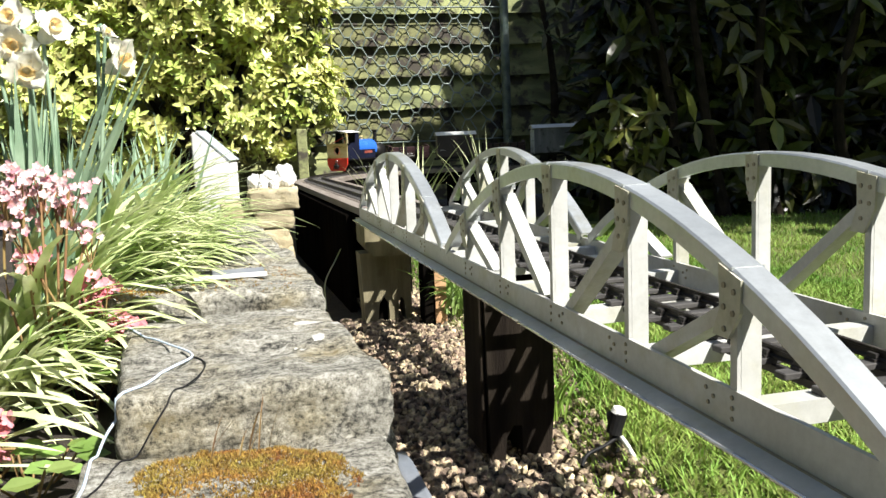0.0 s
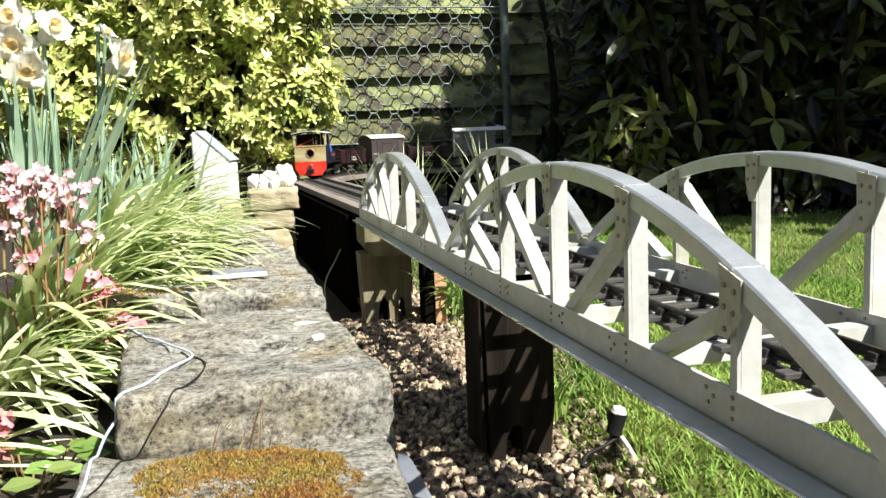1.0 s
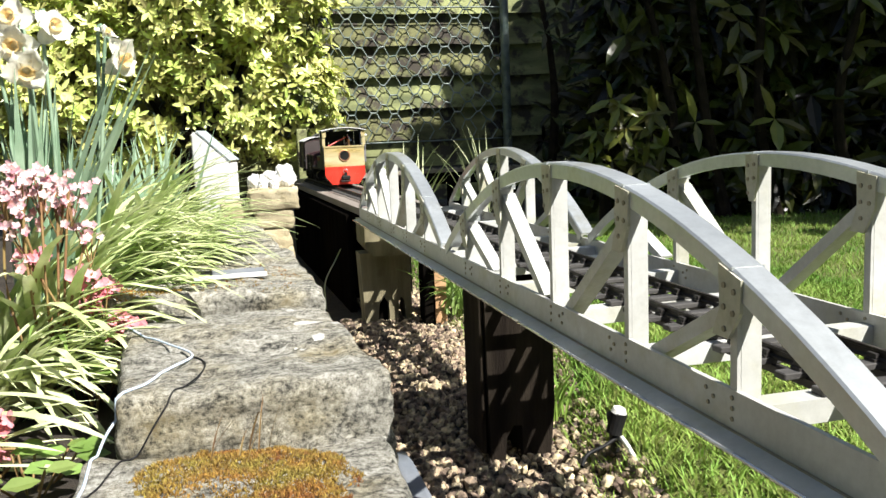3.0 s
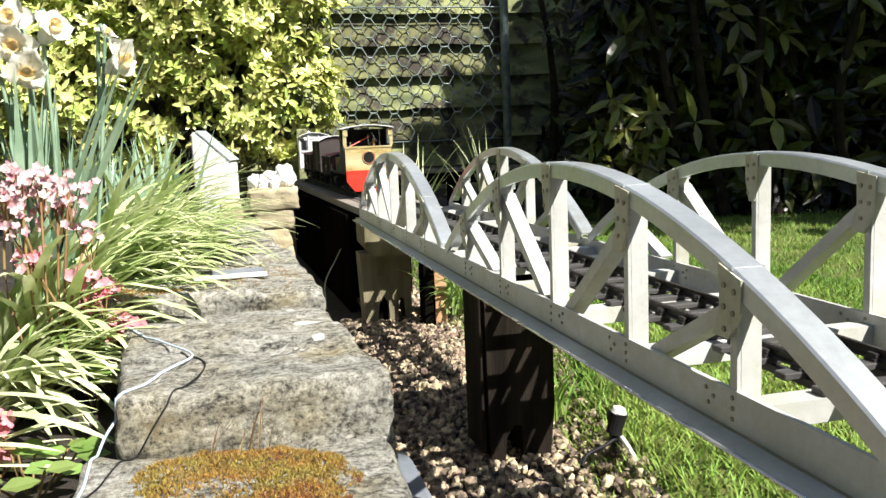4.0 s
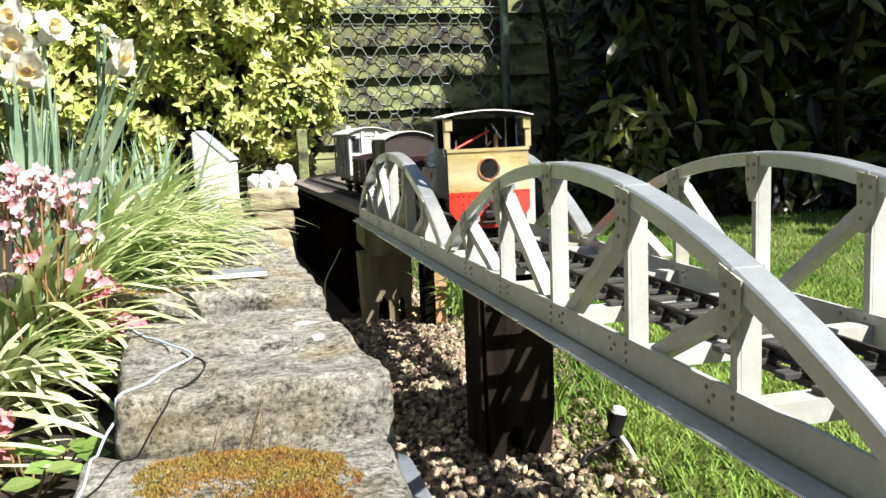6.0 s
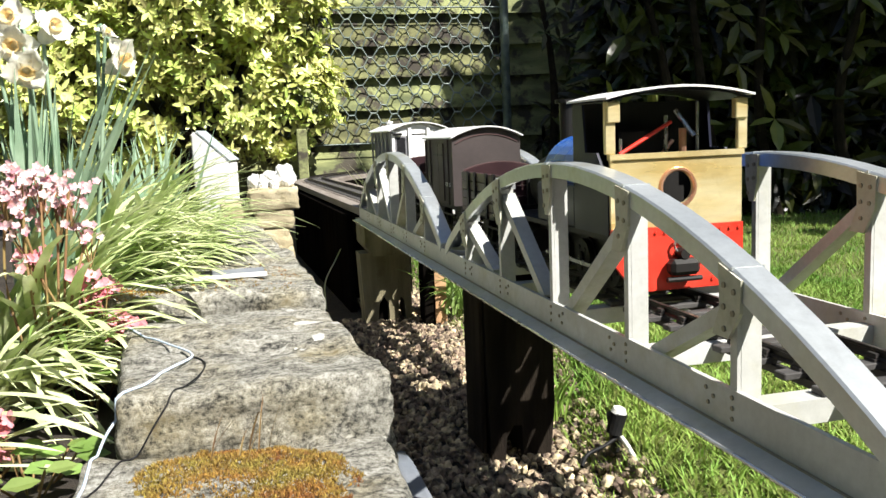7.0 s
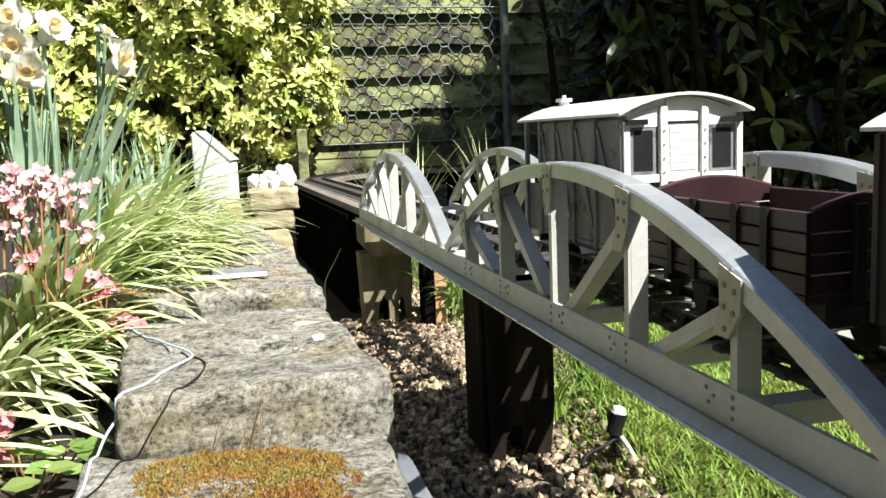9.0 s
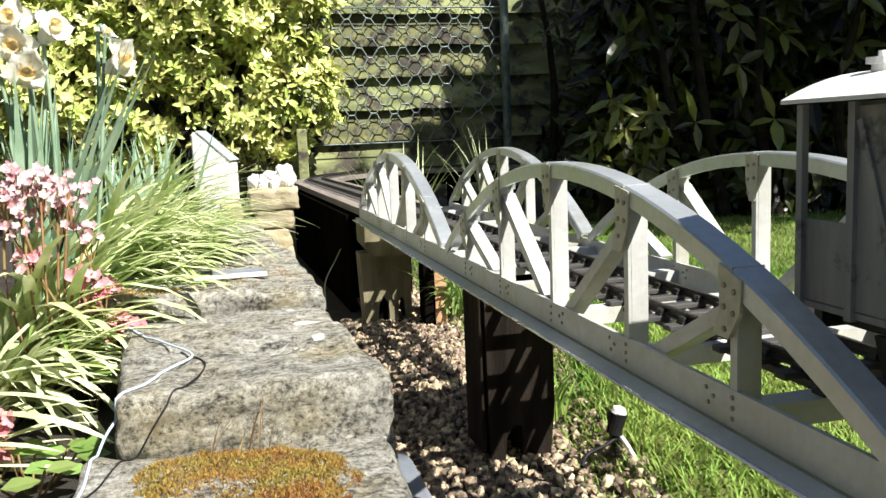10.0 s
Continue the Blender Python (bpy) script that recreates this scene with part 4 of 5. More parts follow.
    add_cyl(bm, (0.018, F0 + 0.026, 0.108), (0.018, F0 + 0.026, 0.126), 0.003, seg=8)
    add_cyl(bm, (-0.006, F0 + 0.034, 0.095), (0.014, F0 + 0.034, 0.117), 0.0018, seg=8)
    part("valve", bm, M_COPPER, lo, "copper valve and lever")
    # boiler with saddle tank, smokebox, chimney, dome
    part("boiler", cyl((0, F0 + 0.069, 0.075), (0, 0.112, 0.075), 0.026, seg=28), M_NAVY, lo, smooth=True)
    prof = []
    for i in range(17):
        a = math.radians(-20 + 220 * i / 16)
        prof.append((0.039 * math.cos(a), 0.084 + 0.039 * math.sin(a)))
    part("saddle_tank", prism(prof, "y", F0 + 0.0695, 0.058), M_BLUE, lo, "glossy blue saddle tank", smooth=False)
    for sx in (-1, 1):
        part("side_box", box(sx * 0.043 - 0.011, sx * 0.043 + 0.011, F0 + 0.0705, 0.03, 0.0495, 0.083, 0.001), M_NAVY, lo)
        part("nameplate", box(sx * 0.0546 - 0.0006, sx * 0.0546 + 0.0006, -0.03, 0.012, 0.069, 0.078), M_PLATE, lo, "dull red nameplate")
    part("smokebox", cyl((0, 0.0585, 0.075), (0, 0.116, 0.075), 0.030, seg=28), M_LBLACK, lo, smooth=True)
    bm = cyl((0, 0.088, 0.10), (0, 0.088, 0.154), 0.0068, 0.0075, 18)
    add_cyl(bm, (0, 0.088, 0.154), (0, 0.088, 0.1575), 0.0115, 0.0115, 18)
    part("chimney", bm, M_LBLACK, lo, smooth=False)
    bm = cyl((0, 0.01, 0.115), (0, 0.01, 0.132), 0.006, 0.006, 16)
    add_cyl(bm, (0, 0.01, 0.132), (0, 0.01, 0.136), 0.009, 0.006, 16)
    part("safety_valve", bm, M_CREAM, lo, "brass safety valve")
    for sx in (-1, 1):
        part("cylinder", cyl((sx * 0.040, 0.06, 0.026), (sx * 0.040, 0.095, 0.026), 0.011, seg=18), M_LBLACK, lo)
        part("connecting_rod", box(sx * 0.036 - 0.0012, sx * 0.036 + 0.0012, -0.064, 0.05, 0.0148, 0.0182), M_STEEL, lo)
        part("step", box(sx * 0.048 - 0.006, sx * 0.048 + 0.006, F0 + 0.04, F0 + 0.056, 0.014, 0.0165), M_LBLACK, lo)
    wheels(lo, (-0.065, -0.005, 0.05), 0.0165)
    return lo


def plank_side(parent, x, L, z0, z1, n, material, t=0.003, label=""):
    h = (z1 - z0) / n
    for k in range(n):
        part("plank", box(x - t / 2, x + t / 2, -L / 2, L / 2, z0 + k * h + 0.0005, z0 + (k + 1) * h - 0.0005, 0.0004), material, parent, label)


def make_open():
    wg = thing("open_wagon", pose(0, 0, 0), "maroon four-plank open wagon with worn edges", "wagon", "open wagons")
    L, W = 0.165, 0.098
    underframe(wg, L - 0.006)
    part("floor_board", box(-W / 2, W / 2, -L / 2, L / 2, 0.0362, 0.041), M_MAROON, wg)
    for sx in (-1, 1):
        plank_side(wg, sx * (W / 2 - 0.0015), L, 0.0412, 0.0835, 4, M_MAROON)
        part("lining", box(sx * (W / 2 - 0.005) - 0.0015, sx * (W / 2 - 0.005) + 0.0015, -L / 2 + 0.0045, L / 2 - 0.0045, 0.0412, 0.0828), M_MAROON_IN, wg)
        for y in (-0.05, -0.022, 0.022, 0.05):
            part("strap", box(sx * (W / 2 + 0.0008) - 0.0012, sx * (W / 2 + 0.0008) + 0.0012, y - 0.003, y + 0.003, 0.034, 0.0840), M_LBLACK, wg)
        for k, (words, z) in enumerate((("4 TONS", 0.0535),)):
            text_part(wg, words, 0.0078, Matrix.Translation((sx * (W / 2 + 0.0004), sx * -0.018, z)) @ Euler((radians(90), 0, radians(90 * sx))).to_matrix().to_4x4())
        part("marking", box(sx * (W / 2 + 0.0002) - 0.0003, sx * (W / 2 + 0.0002) + 0.0003, -0.016, 0.014, 0.0465, 0.0485), M_LETTER, wg, "small white painted marking bar")
    for y in (-L / 2, L / 2):
        sg = 1 if y > 0 else -1
        end = arc_profile(W - 0.0062, 0.0835, 0.0085)
        h = (0.0835 - 0.0412) / 4
        for k in range(4):
            pr = [(-W / 2 + 0.0031, 0.0412 + k * h + 0.0005), (W / 2 - 0.0031, 0.0412 + k * h + 0.0005)]
            pr += end[::-1] if k == 3 else [(W / 2 - 0.0031, 0.0412 + (k + 1) * h - 0.0005), (-W / 2 + 0.0031, 0.0412 + (k + 1) * h - 0.0005)]
            part("plank", prism(pr, "y", y - 0.0016, y + 0.0016), M_MAROON, wg)
        cap = end + [(x, z + 0.0014) for x, z in end[::-1]]
        part("cap_strip", prism(cap, "y", y - 0.0018, y + 0.0018), M_MAROON_IN, wg, "worn pale edge strip")
        for x in (-0.022, 0.022):
            part("end_post", box(x - 0.0035, x + 0.0035, y - 0.0016 + sg * 0.0035 - 0.0015, y + 0.0016 + sg * 0.0035 - 0.0005, 0.034, 0.087, 0.0006), M_LBLACK, wg)
    return wg


def make_van():
    v = thing("covered_van", pose(0, 0, 0), "dark brown covered goods van with white curved roof", "van")
    L, W = 0.155, 0.0875
    underframe(v, L)
    prof = [(-W / 2, 0.0362), (W / 2, 0.0362)] + arc_profile(W, 0.1235, 0.011, 12)[::-1]
    part("body", prism(prof, "y", -L / 2, L / 2), M_BAUX, v)
    roof(v, 0.097, L + 0.012, 0.1225, 0.0132, 0.0018)
    for y in (-L / 2, L / 2):
        sg = 1 if y > 0 else -1
        a = arc_profile(W - 0.004, 0.1165, 0.011, 12)
        part("end_moulding", prism(a + [(x, z - 0.0012) for x, z in a[::-1]], "y", y + sg * 0.0001, y + sg * 0.0010), M_MAROON_IN, v)
    for sx in (-1, 1):
        for y0, y1 in ((-0.026, -0.0005), (0.0005, 0.026)):
            d = part("door", box(sx * (W / 2 + 0.0008) - 0.0010, sx * (W / 2 + 0.0008) + 0.0010, y0, y1, 0.040, 0.116), M_BAUX, v)
            part("hinge", box(sx * (W / 2 + 0.002) - 0.0005, sx * (W / 2 + 0.002) + 0.0005, y0 + 0.002, y1 - 0.002, 0.100, 0.1025), M_LBLACK, d)
        for y in (-0.076, -0.050, 0.050, 0.076):
            part("strap", box(sx * (W / 2 + 0.001) - 0.0010, sx * (W / 2 + 0.001) + 0.0010, y - 0.0016, y + 0.0016, 0.0365, 0.121), M_BAUX, v)
        text_part(v, "4 TONS", 0.0075, Matrix.Translation((sx * (W / 2 + 0.0004), sx * 0.030 if sx < 0 else -0.07, 0.060)) @ Euler((radians(90), 0, radians(90 * sx))).to_matrix().to_4x4())
    return v


def make_brake():
    v = thing("brake_van", pose(0, 0, 0), "pale grey planked brake van with end veranda and white roof", "van")
    L, W = 0.205, 0.095
    z0, z1 = 0.037, 0.136
    underframe(v, L - 0.004)
    part("floor_board", box(-W / 2, W / 2, -L / 2, L / 2, 0.0362, 0.0395), M_GREYVAN, v)
    # body from the leading end to the rear veranda
    ye = L / 2 - 0.038
    body = part("body", box(-W / 2 + 0.003, W / 2 - 0.003, -L / 2 + 0.0032, ye, 0.0396, z1), M_GREYVAN, v)
    for sx in (-1, 1):
        xs = sx * (W / 2 - 0.0015)
        for a, b in ((-L / 2 + 0.003, -0.055), (-0.054, -0.012), (-0.011, 0.028), (0.029, ye)):
            part("side_panel", box(xs - 0.0012, xs + 0.0012, a, b, z0 + 0.003, z1 - 0.002), M_GREYVAN, v)
            bm = bmesh.new()
            for (ya, za), (yb_, zb) in ((((a + 0.004), 0.045), ((b - 0.004), z1 - 0.008)),):
                d = Vector((0, yb_ - ya, zb - za))
                ang = math.degrees(math.atan2(d.z, d.y))
                add_box(bm, -0.0008, 0.0008, -d.length / 2, d.length / 2, -0.0018, 0.0018, 0, pose(sx * (W / 2 + 0.0006), (ya + yb_) / 2, (za + zb) / 2, ang, 0, 0))
            part("brace", bm, M_GREYVAN, v)
        for y in (-L / 2 + 0.003, -0.0545, -0.0115, 0.0285, ye, L / 2 - 0.0022):
            part("upright", box(sx * (W / 2) - 0.0022, sx * (W / 2) + 0.0014, y - 0.0022, y + 0.0022, z0 - 0.002, z1), M_GREYVAN, v)
        part("marking", box(sx * (W / 2 + 0.0002) - 0.0003, sx * (W / 2 + 0.0002) + 0.0003, 0.002, 0.02, 0.055, 0.062), M_LETTER, v, "white painted marking bar")
        part("rear_screen", box(xs - 0.0012, xs + 0.0012, ye + 0.0025, L / 2 - 0.002, z0 + 0.003, 0.08), M_GREYVAN, v)
    roof(v, 0.108, L + 0.014, z1 + 0.0005, 0.0135, 0.002)
    # leading end: planks, uprights, central door, two windows with dark openings
    y = -L / 2 + 0.0015
    n = 7
    h = (0.084 - z0) / n
    for k in range(n):
        for xa, xb in ((-W / 2 + 0.001, -0.0195), (-0.0125, 0.0125), (0.0195, W / 2 - 0.001)):
            part("plank", box(xa, xb, y - 0.0015, y + 0.0015, z0 + k * h + 0.0004, z0 + (k + 1) * h - 0.0004, 0.0003), M_WHITE, v)
    part("dark_rail", box(-W / 2 + 0.002, W / 2 - 0.002, y - 0.0010, y + 0.001, 0.0842, 0.0878), M_LBLACK, v)
    part("waist_rail", box(-W / 2, W / 2, y - 0.0022, y + 0.0015, 0.088, 0.0935), M_WHITE, v)
    prof = [(-0.0135, 0.0937), (0.0135, 0.0937), (0.0135, 0.1470), (-0.0135, 0.1470)]
    door = part("end_door", prism(prof, "y", y - 0.0006, y + 0.001), M_WHITE, v, "white planked end door")
    for k in range(6):
        part("plank", box(-0.0105, 0.0105, y - 0.0014, y - 0.0007, 0.096 + k * 0.0055, 0.096 + (k + 1) * 0.0055 - 0.0005), M_WHITE, door)
    part("door_head", box(-0.0125, 0.0125, y - 0.0012, y + 0.001, 0.1295, 0.1315), M_LBLACK, door)
    for sx in (-1, 1):
        part("end_post", box(sx * 0.0165 - 0.0028, sx * 0.0165 + 0.0028, y - 0.0035, y + 0.0015, z0 - 0.004, 0.1425, 0.0004), M_WHITE, v)
        part("corner_post", box(sx * (W / 2 - 0.002) - 0.0025, sx * (W / 2 - 0.002) + 0.0025, y - 0.0028, y + 0.0015, z0 - 0.003, z1 - 0.004, 0.0004), M_WHITE, v)
        win = part("window_frame", box(sx * 0.0322 - 0.0105, sx * 0.0322 + 0.0105, y - 0.0004, y + 0.001, 0.0938, 0.128), M_GREYVAN, v)
        part("pane", box(sx * 0.0318 - 0.0075, sx * 0.0318 + 0.0075, y - 0.0008, y - 0.0005, 0.0965, 0.1255), M_DGLASS, win)
        part("window_head", prism([(sx * 0.020, 0.128), (sx * 0.0445, 0.128), (sx * 0.0445, 0.1355), (sx * 0.020, 0.142)], "y", y - 0.0008, y + 0.001), M_WHITE, v)
        part("lamp_bracket", box(sx * 0.0385 - 0.008, sx * 0.0385 + 0.008, y - 0.006, y - 0.001, 0.1295, 0.1335), M_LBLACK, v)
        part("handrail", cyl((sx * 0.026, y - 0.004, 0.048), (sx * 0.026, y - 0.004, 0.06), 0.0012, seg=8), M_LBLACK, v)
        bm = bmesh.new()
        for k in range(9):
            zz = 0.045 + k * 0.010
            if zz < 0.140:
                add_cyl(bm, (sx * 0.0165, y - 0.0045, zz), (sx * 0.0165, y - 0.0034, zz), 0.0008, seg=6)
        tagged(part("bolts", bm, M_BOLT, v), kind="stuff")
    part("end_fill", prism([(-0.0135, 0.1395), (0.0135, 0.1395)] + [(x, z) for x, z in arc_profile(0.09, 0.1368, 0.0125, 12)[::-1]], "y", y + 0.0011, y + 0.002), M_WHITE, v)
    # stove pipe on the roof
    bm = cyl((-0.016, 0.085, 0.142), (-0.016, 0.085, 0.154), 0.0055, 0.0048, 14)
    add_cyl(bm, (-0.016, 0.085, 0.154), (-0.016, 0.085, 0.157), 0.0075, 0.0075, 14)
    add_cyl(bm, (-0.016, 0.085, 0.157), (-0.016, 0.085, 0.160), 0.002, 0.002, 8)
    part("stove_pipe", bm, M_ROOF, v, "pale stove pipe with cap")
    return v


loco = make_loco()
open_a = make_open()
van = make_van()
open_b = copy_thing(open_a, pose(0, 0, 0))
brake = make_brake()
# distance of each vehicle's middle behind the leading end
TRAIN = ((loco, 0.125), (open_a, 0.350), (van, 0.5625), (open_b, 0.763), (brake, 0.9855))


def motions():
    for ob, off in TRAIN:
        rows = []
        t = 0.0
        while t < 10.001:
            s = front_at(t) + off
            p, a = track_at(s)
            rows.append((t, pose(p.x, p.y, ZR, 0, 0, -math.degrees(a))))
            t += 0.25
        walk(ob, rows)
        # the wheels roll, and the loco's rods follow their cranks
        for ch in ob.children:
            kind = ch.name.split(".")[0]
            if kind not in ("axle", "connecting_rod"):
                continue
            r = ch.location.z if kind == "axle" else 0.0165
            base = ch.location.copy()
            rows = []
            for i in range(301):
                turn = (front_at(0) - front_at(i / 30)) / r
                if kind == "axle":
                    rows.append((i / 30, pose(base.x, base.y, base.z, math.degrees(turn))))
                else:
                    rows.append((i / 30, pose(base.x, base.y + 0.006 * math.cos(turn), base.z + 0.006 * math.sin(turn))))
            walk(ch, rows)

# ---------------------------------------------------------------- fence at the back
FY = 3.15


def make_fence():
    f = tagged(new("wall_fence"), "horizontal overlapping olive timber fence boards, partly in shade", "fence", kind="structure")
    r = random.Random(21)
    for x0 in (-2.6, -0.75, 1.10, 2.95):
        part("fence_post", box(x0 - 0.04, x0 + 0.04, FY + 0.02, FY + 0.10, -0.05, 1.85), M_FENCE, f)
    pitch = 0.149
    for k in range(13):
        for x0 in (-2.6, -0.75, 1.10):
            V, Fc = [], []
            n = 26
            ph = r.uniform(0, 9)
            for i in range(n + 1):
                x = x0 + 1.84 * i / n
                zb = 0.033 + k * pitch + 0.012 * noise.noise((x * 3 + ph, k, 0)) + 0.006 * noise.noise((x * 11 + ph, k, 3))
                zt = 0.033 + (k + 1) * pitch + 0.012
                V += [(x, FY - 0.048, zb), (x, FY - 0.004, zt), (x, FY + 0.008, zt), (x, FY - 0.036, zb)]
            for i in range(n):
                a = i * 4
                for j in range(4):
                    Fc.append((a + j, a + 4 + j, a + 4 + (j + 1) % 4, a + (j + 1) % 4))
            raw("board", V, Fc, M_FENCE, f)
    return f


make_fence()


def screen_fence(name, x0, x1, y0, y1, label):
    """A plain boarded fence of upright boards between two posts."""
    f = tagged(new(name), label, "fence", kind="structure")
    a, b = Vector((x0, y0, 0)), Vector((x1, y1, 0))
    ln = (b - a).length
    ang = math.degrees(math.atan2(b.y - a.y, b.x - a.x))
    n = round(ln / 0.15)
    me = bpy.data.meshes.new("board")
    bm = box(0.002, ln / n - 0.002, -0.011, 0.011, -0.05, 1.9, 0.002)
    bm.to_mesh(me)
    bm.free()
    me.materials.append(M_FENCE)
    f.matrix_world = pose(x0, y0, 0, 0, 0, ang)
    for k in range(n):
        ob = new("board", me)
        ob.parent = f
        ob.location = (k * ln / n, 0, 0)
    part("rail", box(0, ln, 0.012, 0.05, 1.4, 1.48), M_FENCE, f)
    part("rail", box(0, ln, 0.012, 0.05, 0.3, 0.38), M_FENCE, f)


# unseen fences around the garden, added to block low sky light
SIDE = "unseen plain upright board fence added to cut low sky light"
screen_fence("wall_west", -2.65, -2.65, -3.4, 3.12, SIDE)
screen_fence("wall_south", 4.6, -2.6, -3.45, -3.45, SIDE)
screen_fence("wall_east", 4.65, 4.65, 3.12, -3.4, SIDE)
screen_fence("wall_north_east", 2.97, 4.6, 3.16, 3.16, SIDE)


def make_netting():
    nt = thing("wire_fence", pose(1.10, FY - 0.10, 0), "green hexagonal wire netting on a dark green metal post", "fence")
    part("post", cyl((0, 0, -0.05), (0, 0, 1.5), 0.021, seg=14), M_POST, nt)
    V, Fc = [], []

    def wire(a, b, rr=0.0028):
        a, b = Vector(a), Vector(b)
        q = (b - a).to_track_quat("Z", "Y")
        o = len(V)
        for p in (a, b):
            for k in range(4):
                an = math.pi / 2 * k
                V.append(tuple(p + q @ Vector((math.cos(an) * rr, math.sin(an) * rr, 0))))
        for k in range(4):
            Fc.append((o + k, o + (k + 1) % 4, o + 4 + (k + 1) % 4, o + 4 + k))
    r = random.Random(4)
    # six-sided cells with a short level twist between them
    pw, H, tw = 0.052, 0.088, 0.024
    jit = {}

    def node(x, z):
        key = (round(x * 200), round(z * 200))
        if key not in jit:
            jit[key] = Vector((x + r.uniform(-.005, .005), 0.024 + 0.012 * noise.noise((x * 2, z * 2, 0)) + r.uniform(-.003, .003), z + r.uniform(-.005, .005)))
        return jit[key]
    for i in range(34):
        for j in range(15):
            cx, cz = -1.75 + i * pw, 0.37 + (j + 0.5 * (i % 2)) * H
            a, b = node(cx - tw / 2, cz + H / 2), node(cx + tw / 2, cz + H / 2)
            c, d = node(cx + pw - tw / 2, cz), node(cx + tw / 2, cz - H / 2)
            wire(a, b, 0.0042)
            wire(b, c)
            wire(c, d)
    for z in (0.322, 0.95):
        wire((-1.75, 0.024, z), (0.02, 0.024, z), 0.0034)
    raw("netting", V, Fc, M_WIRE, nt)
    return nt


make_netting()

# ---------------------------------------------------------------- shrubs


def shrub_limbs(parent, base, tips, material, r0=0.016):
    for k, tip in enumerate(tips):
        b = Vector(base)
        mid = b.lerp(Vector(tip), 0.5) + rvec() * 0.05
        pts = spline([b, mid, tip], 5)
        bm = bmesh.new()
        for i, (p, q) in enumerate(zip(pts, pts[1:])):
            a = r0 * (1 - 0.8 * i / len(pts))
            add_cyl(bm, p, q, a, a * 0.92, 7, False)
        part("limb", bm, material, parent)


def golden_bush():
    b = thing("golden_shrub", pose(-0.4, 2.9, 0), "dense golden green evergreen shrub with small glossy leaves", "shrub")
    r = random.Random(31)
    part("trunk", cyl((0, 0, -0.05), (0.02, 0, 0.4), 0.03, 0.022, 10), M_BARK, b)
    lobes = [(0.05, 0.05, 0.66, 0.52), (0.38, 0.0, 0.56, 0.30), (-0.40, -0.02, 0.64, 0.46), (0.10, -0.08, 0.98, 0.46), (0.34, 0.02, 0.92, 0.34), (-0.42, 0.1, 1.1, 0.46), (-0.78, 0.08, 0.74, 0.44), (0.34, -0.02, 1.16, 0.36), (0.0, -0.05, 1.2, 0.4)]
    shrub_limbs(b, (0, 0, 0.22), [(x, y, z) for x, y, z, q in lobes], M_BARK)
    P = []
    for lx, ly, lz, lr in lobes:
        for k in range(int(1150 * lr / 0.45)):
            d = rvec(r)
            if d.y > 0.45:
                continue
            rad = lr * r.uniform(0.72, 1.04) * (1 + 0.22 * noise.noise((d.x * 3 + lx * 5, d.y * 3, d.z * 3 + lz)))
            c = Vector((lx, ly, lz)) + Vector((d.x * rad, d.y * rad * 0.75, d.z * rad * 0.92))
            if c.z < 0.27 + 0.12 * noise.noise((c.x * 6, c.y * 6, 3.0)):
                continue
            if noise.noise((c.x * 7.5, c.y * 7.5, c.z * 9)) < -0.02 and r.random() < 0.85:
                continue
            ax = (d + Vector((0, -0.1, 0.55)) + rvec(r) * 0.5).normalized()
            o = ax.orthogonal().normalized()
            n = r.randint(5, 8)
            for i in range(n):
                a = 2 * math.pi * i / n + r.uniform(-.3, .3)
                e = Matrix.Rotation(a, 3, ax) @ o
                dirn = (e + ax * r.uniform(0.1, 0.9))
                P.append((c + rvec(r) * 0.006, dirn, ax, r.uniform(0.030, 0.056), r.uniform(0.014, 0.022)))
    leaf_mesh("crown", P, M_GOLD, b, 0.2, 0.15)
    return b


golden_bush()


def laurel(name, x, y, length, ang, height, depth, n, seed, label, size=(0.085, 0.155), low=0.03, material=None):
    """A tall hedge plant: limbs and hanging whorls of long leaves over a slab of the given size."""
    b = thing(name, pose(x, y, 0, 0, 0, ang), label, "hedge", "laurel hedge")
    r = random.Random(seed)
    stems = 5 if length > 0.5 else 2
    for k in range(stems):
        px = length * (k + 0.5) / stems + r.uniform(-.1, .1)
        pts = spline([(px, depth * 0.55, -0.05), (px + r.uniform(-.1, .1), depth * 0.5, height * 0.4), (px + r.uniform(-.15, .15), depth * 0.5, height * 0.95)], 6)
        bm = bmesh.new()
        for i, (p, q) in enumerate(zip(pts, pts[1:])):
            a = 0.026 * (1 - 0.7 * i / len(pts))
            add_cyl(bm, p, q, a, a * 0.94, 8, False)
        part("trunk", bm, M_BARK, b)
    P = []
    for k in range(n):
        z = r.uniform(low, height)
        u = r.uniform(0.0, length)
        f = r.random() ** 1.7
        bulge = 0.07 * noise.noise((u * 3 + seed, z * 3, 0)) + 0.03 * noise.noise((u * 9, z * 9, seed))
        if z < 0.16:
            bulge += (0.16 - z) * 0.7
        c = Vector((u, bulge + f * depth, z))
        ax = (Vector((r.uniform(-.6, .6), -0.75 - 0.4 * r.random(), r.uniform(-0.25, 0.7)))).normalized()
        o = ax.orthogonal().normalized()
        m = r.randint(3, 6)
        a0 = r.uniform(0, 6.28)
        for i in range(m):
            e = Matrix.Rotation(a0 + 2 * math.pi * i / m + r.uniform(-.4, .4), 3, ax) @ o
            d = e + ax * r.uniform(0.2, 1.0) + Vector((0, 0, -0.45))
            ln = r.uniform(*size)
            P.append((c, d, ax + Vector((0, 0, 0.5)), ln, ln * r.uniform(0.24, 0.36)))
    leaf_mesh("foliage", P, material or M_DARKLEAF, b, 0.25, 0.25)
    return b


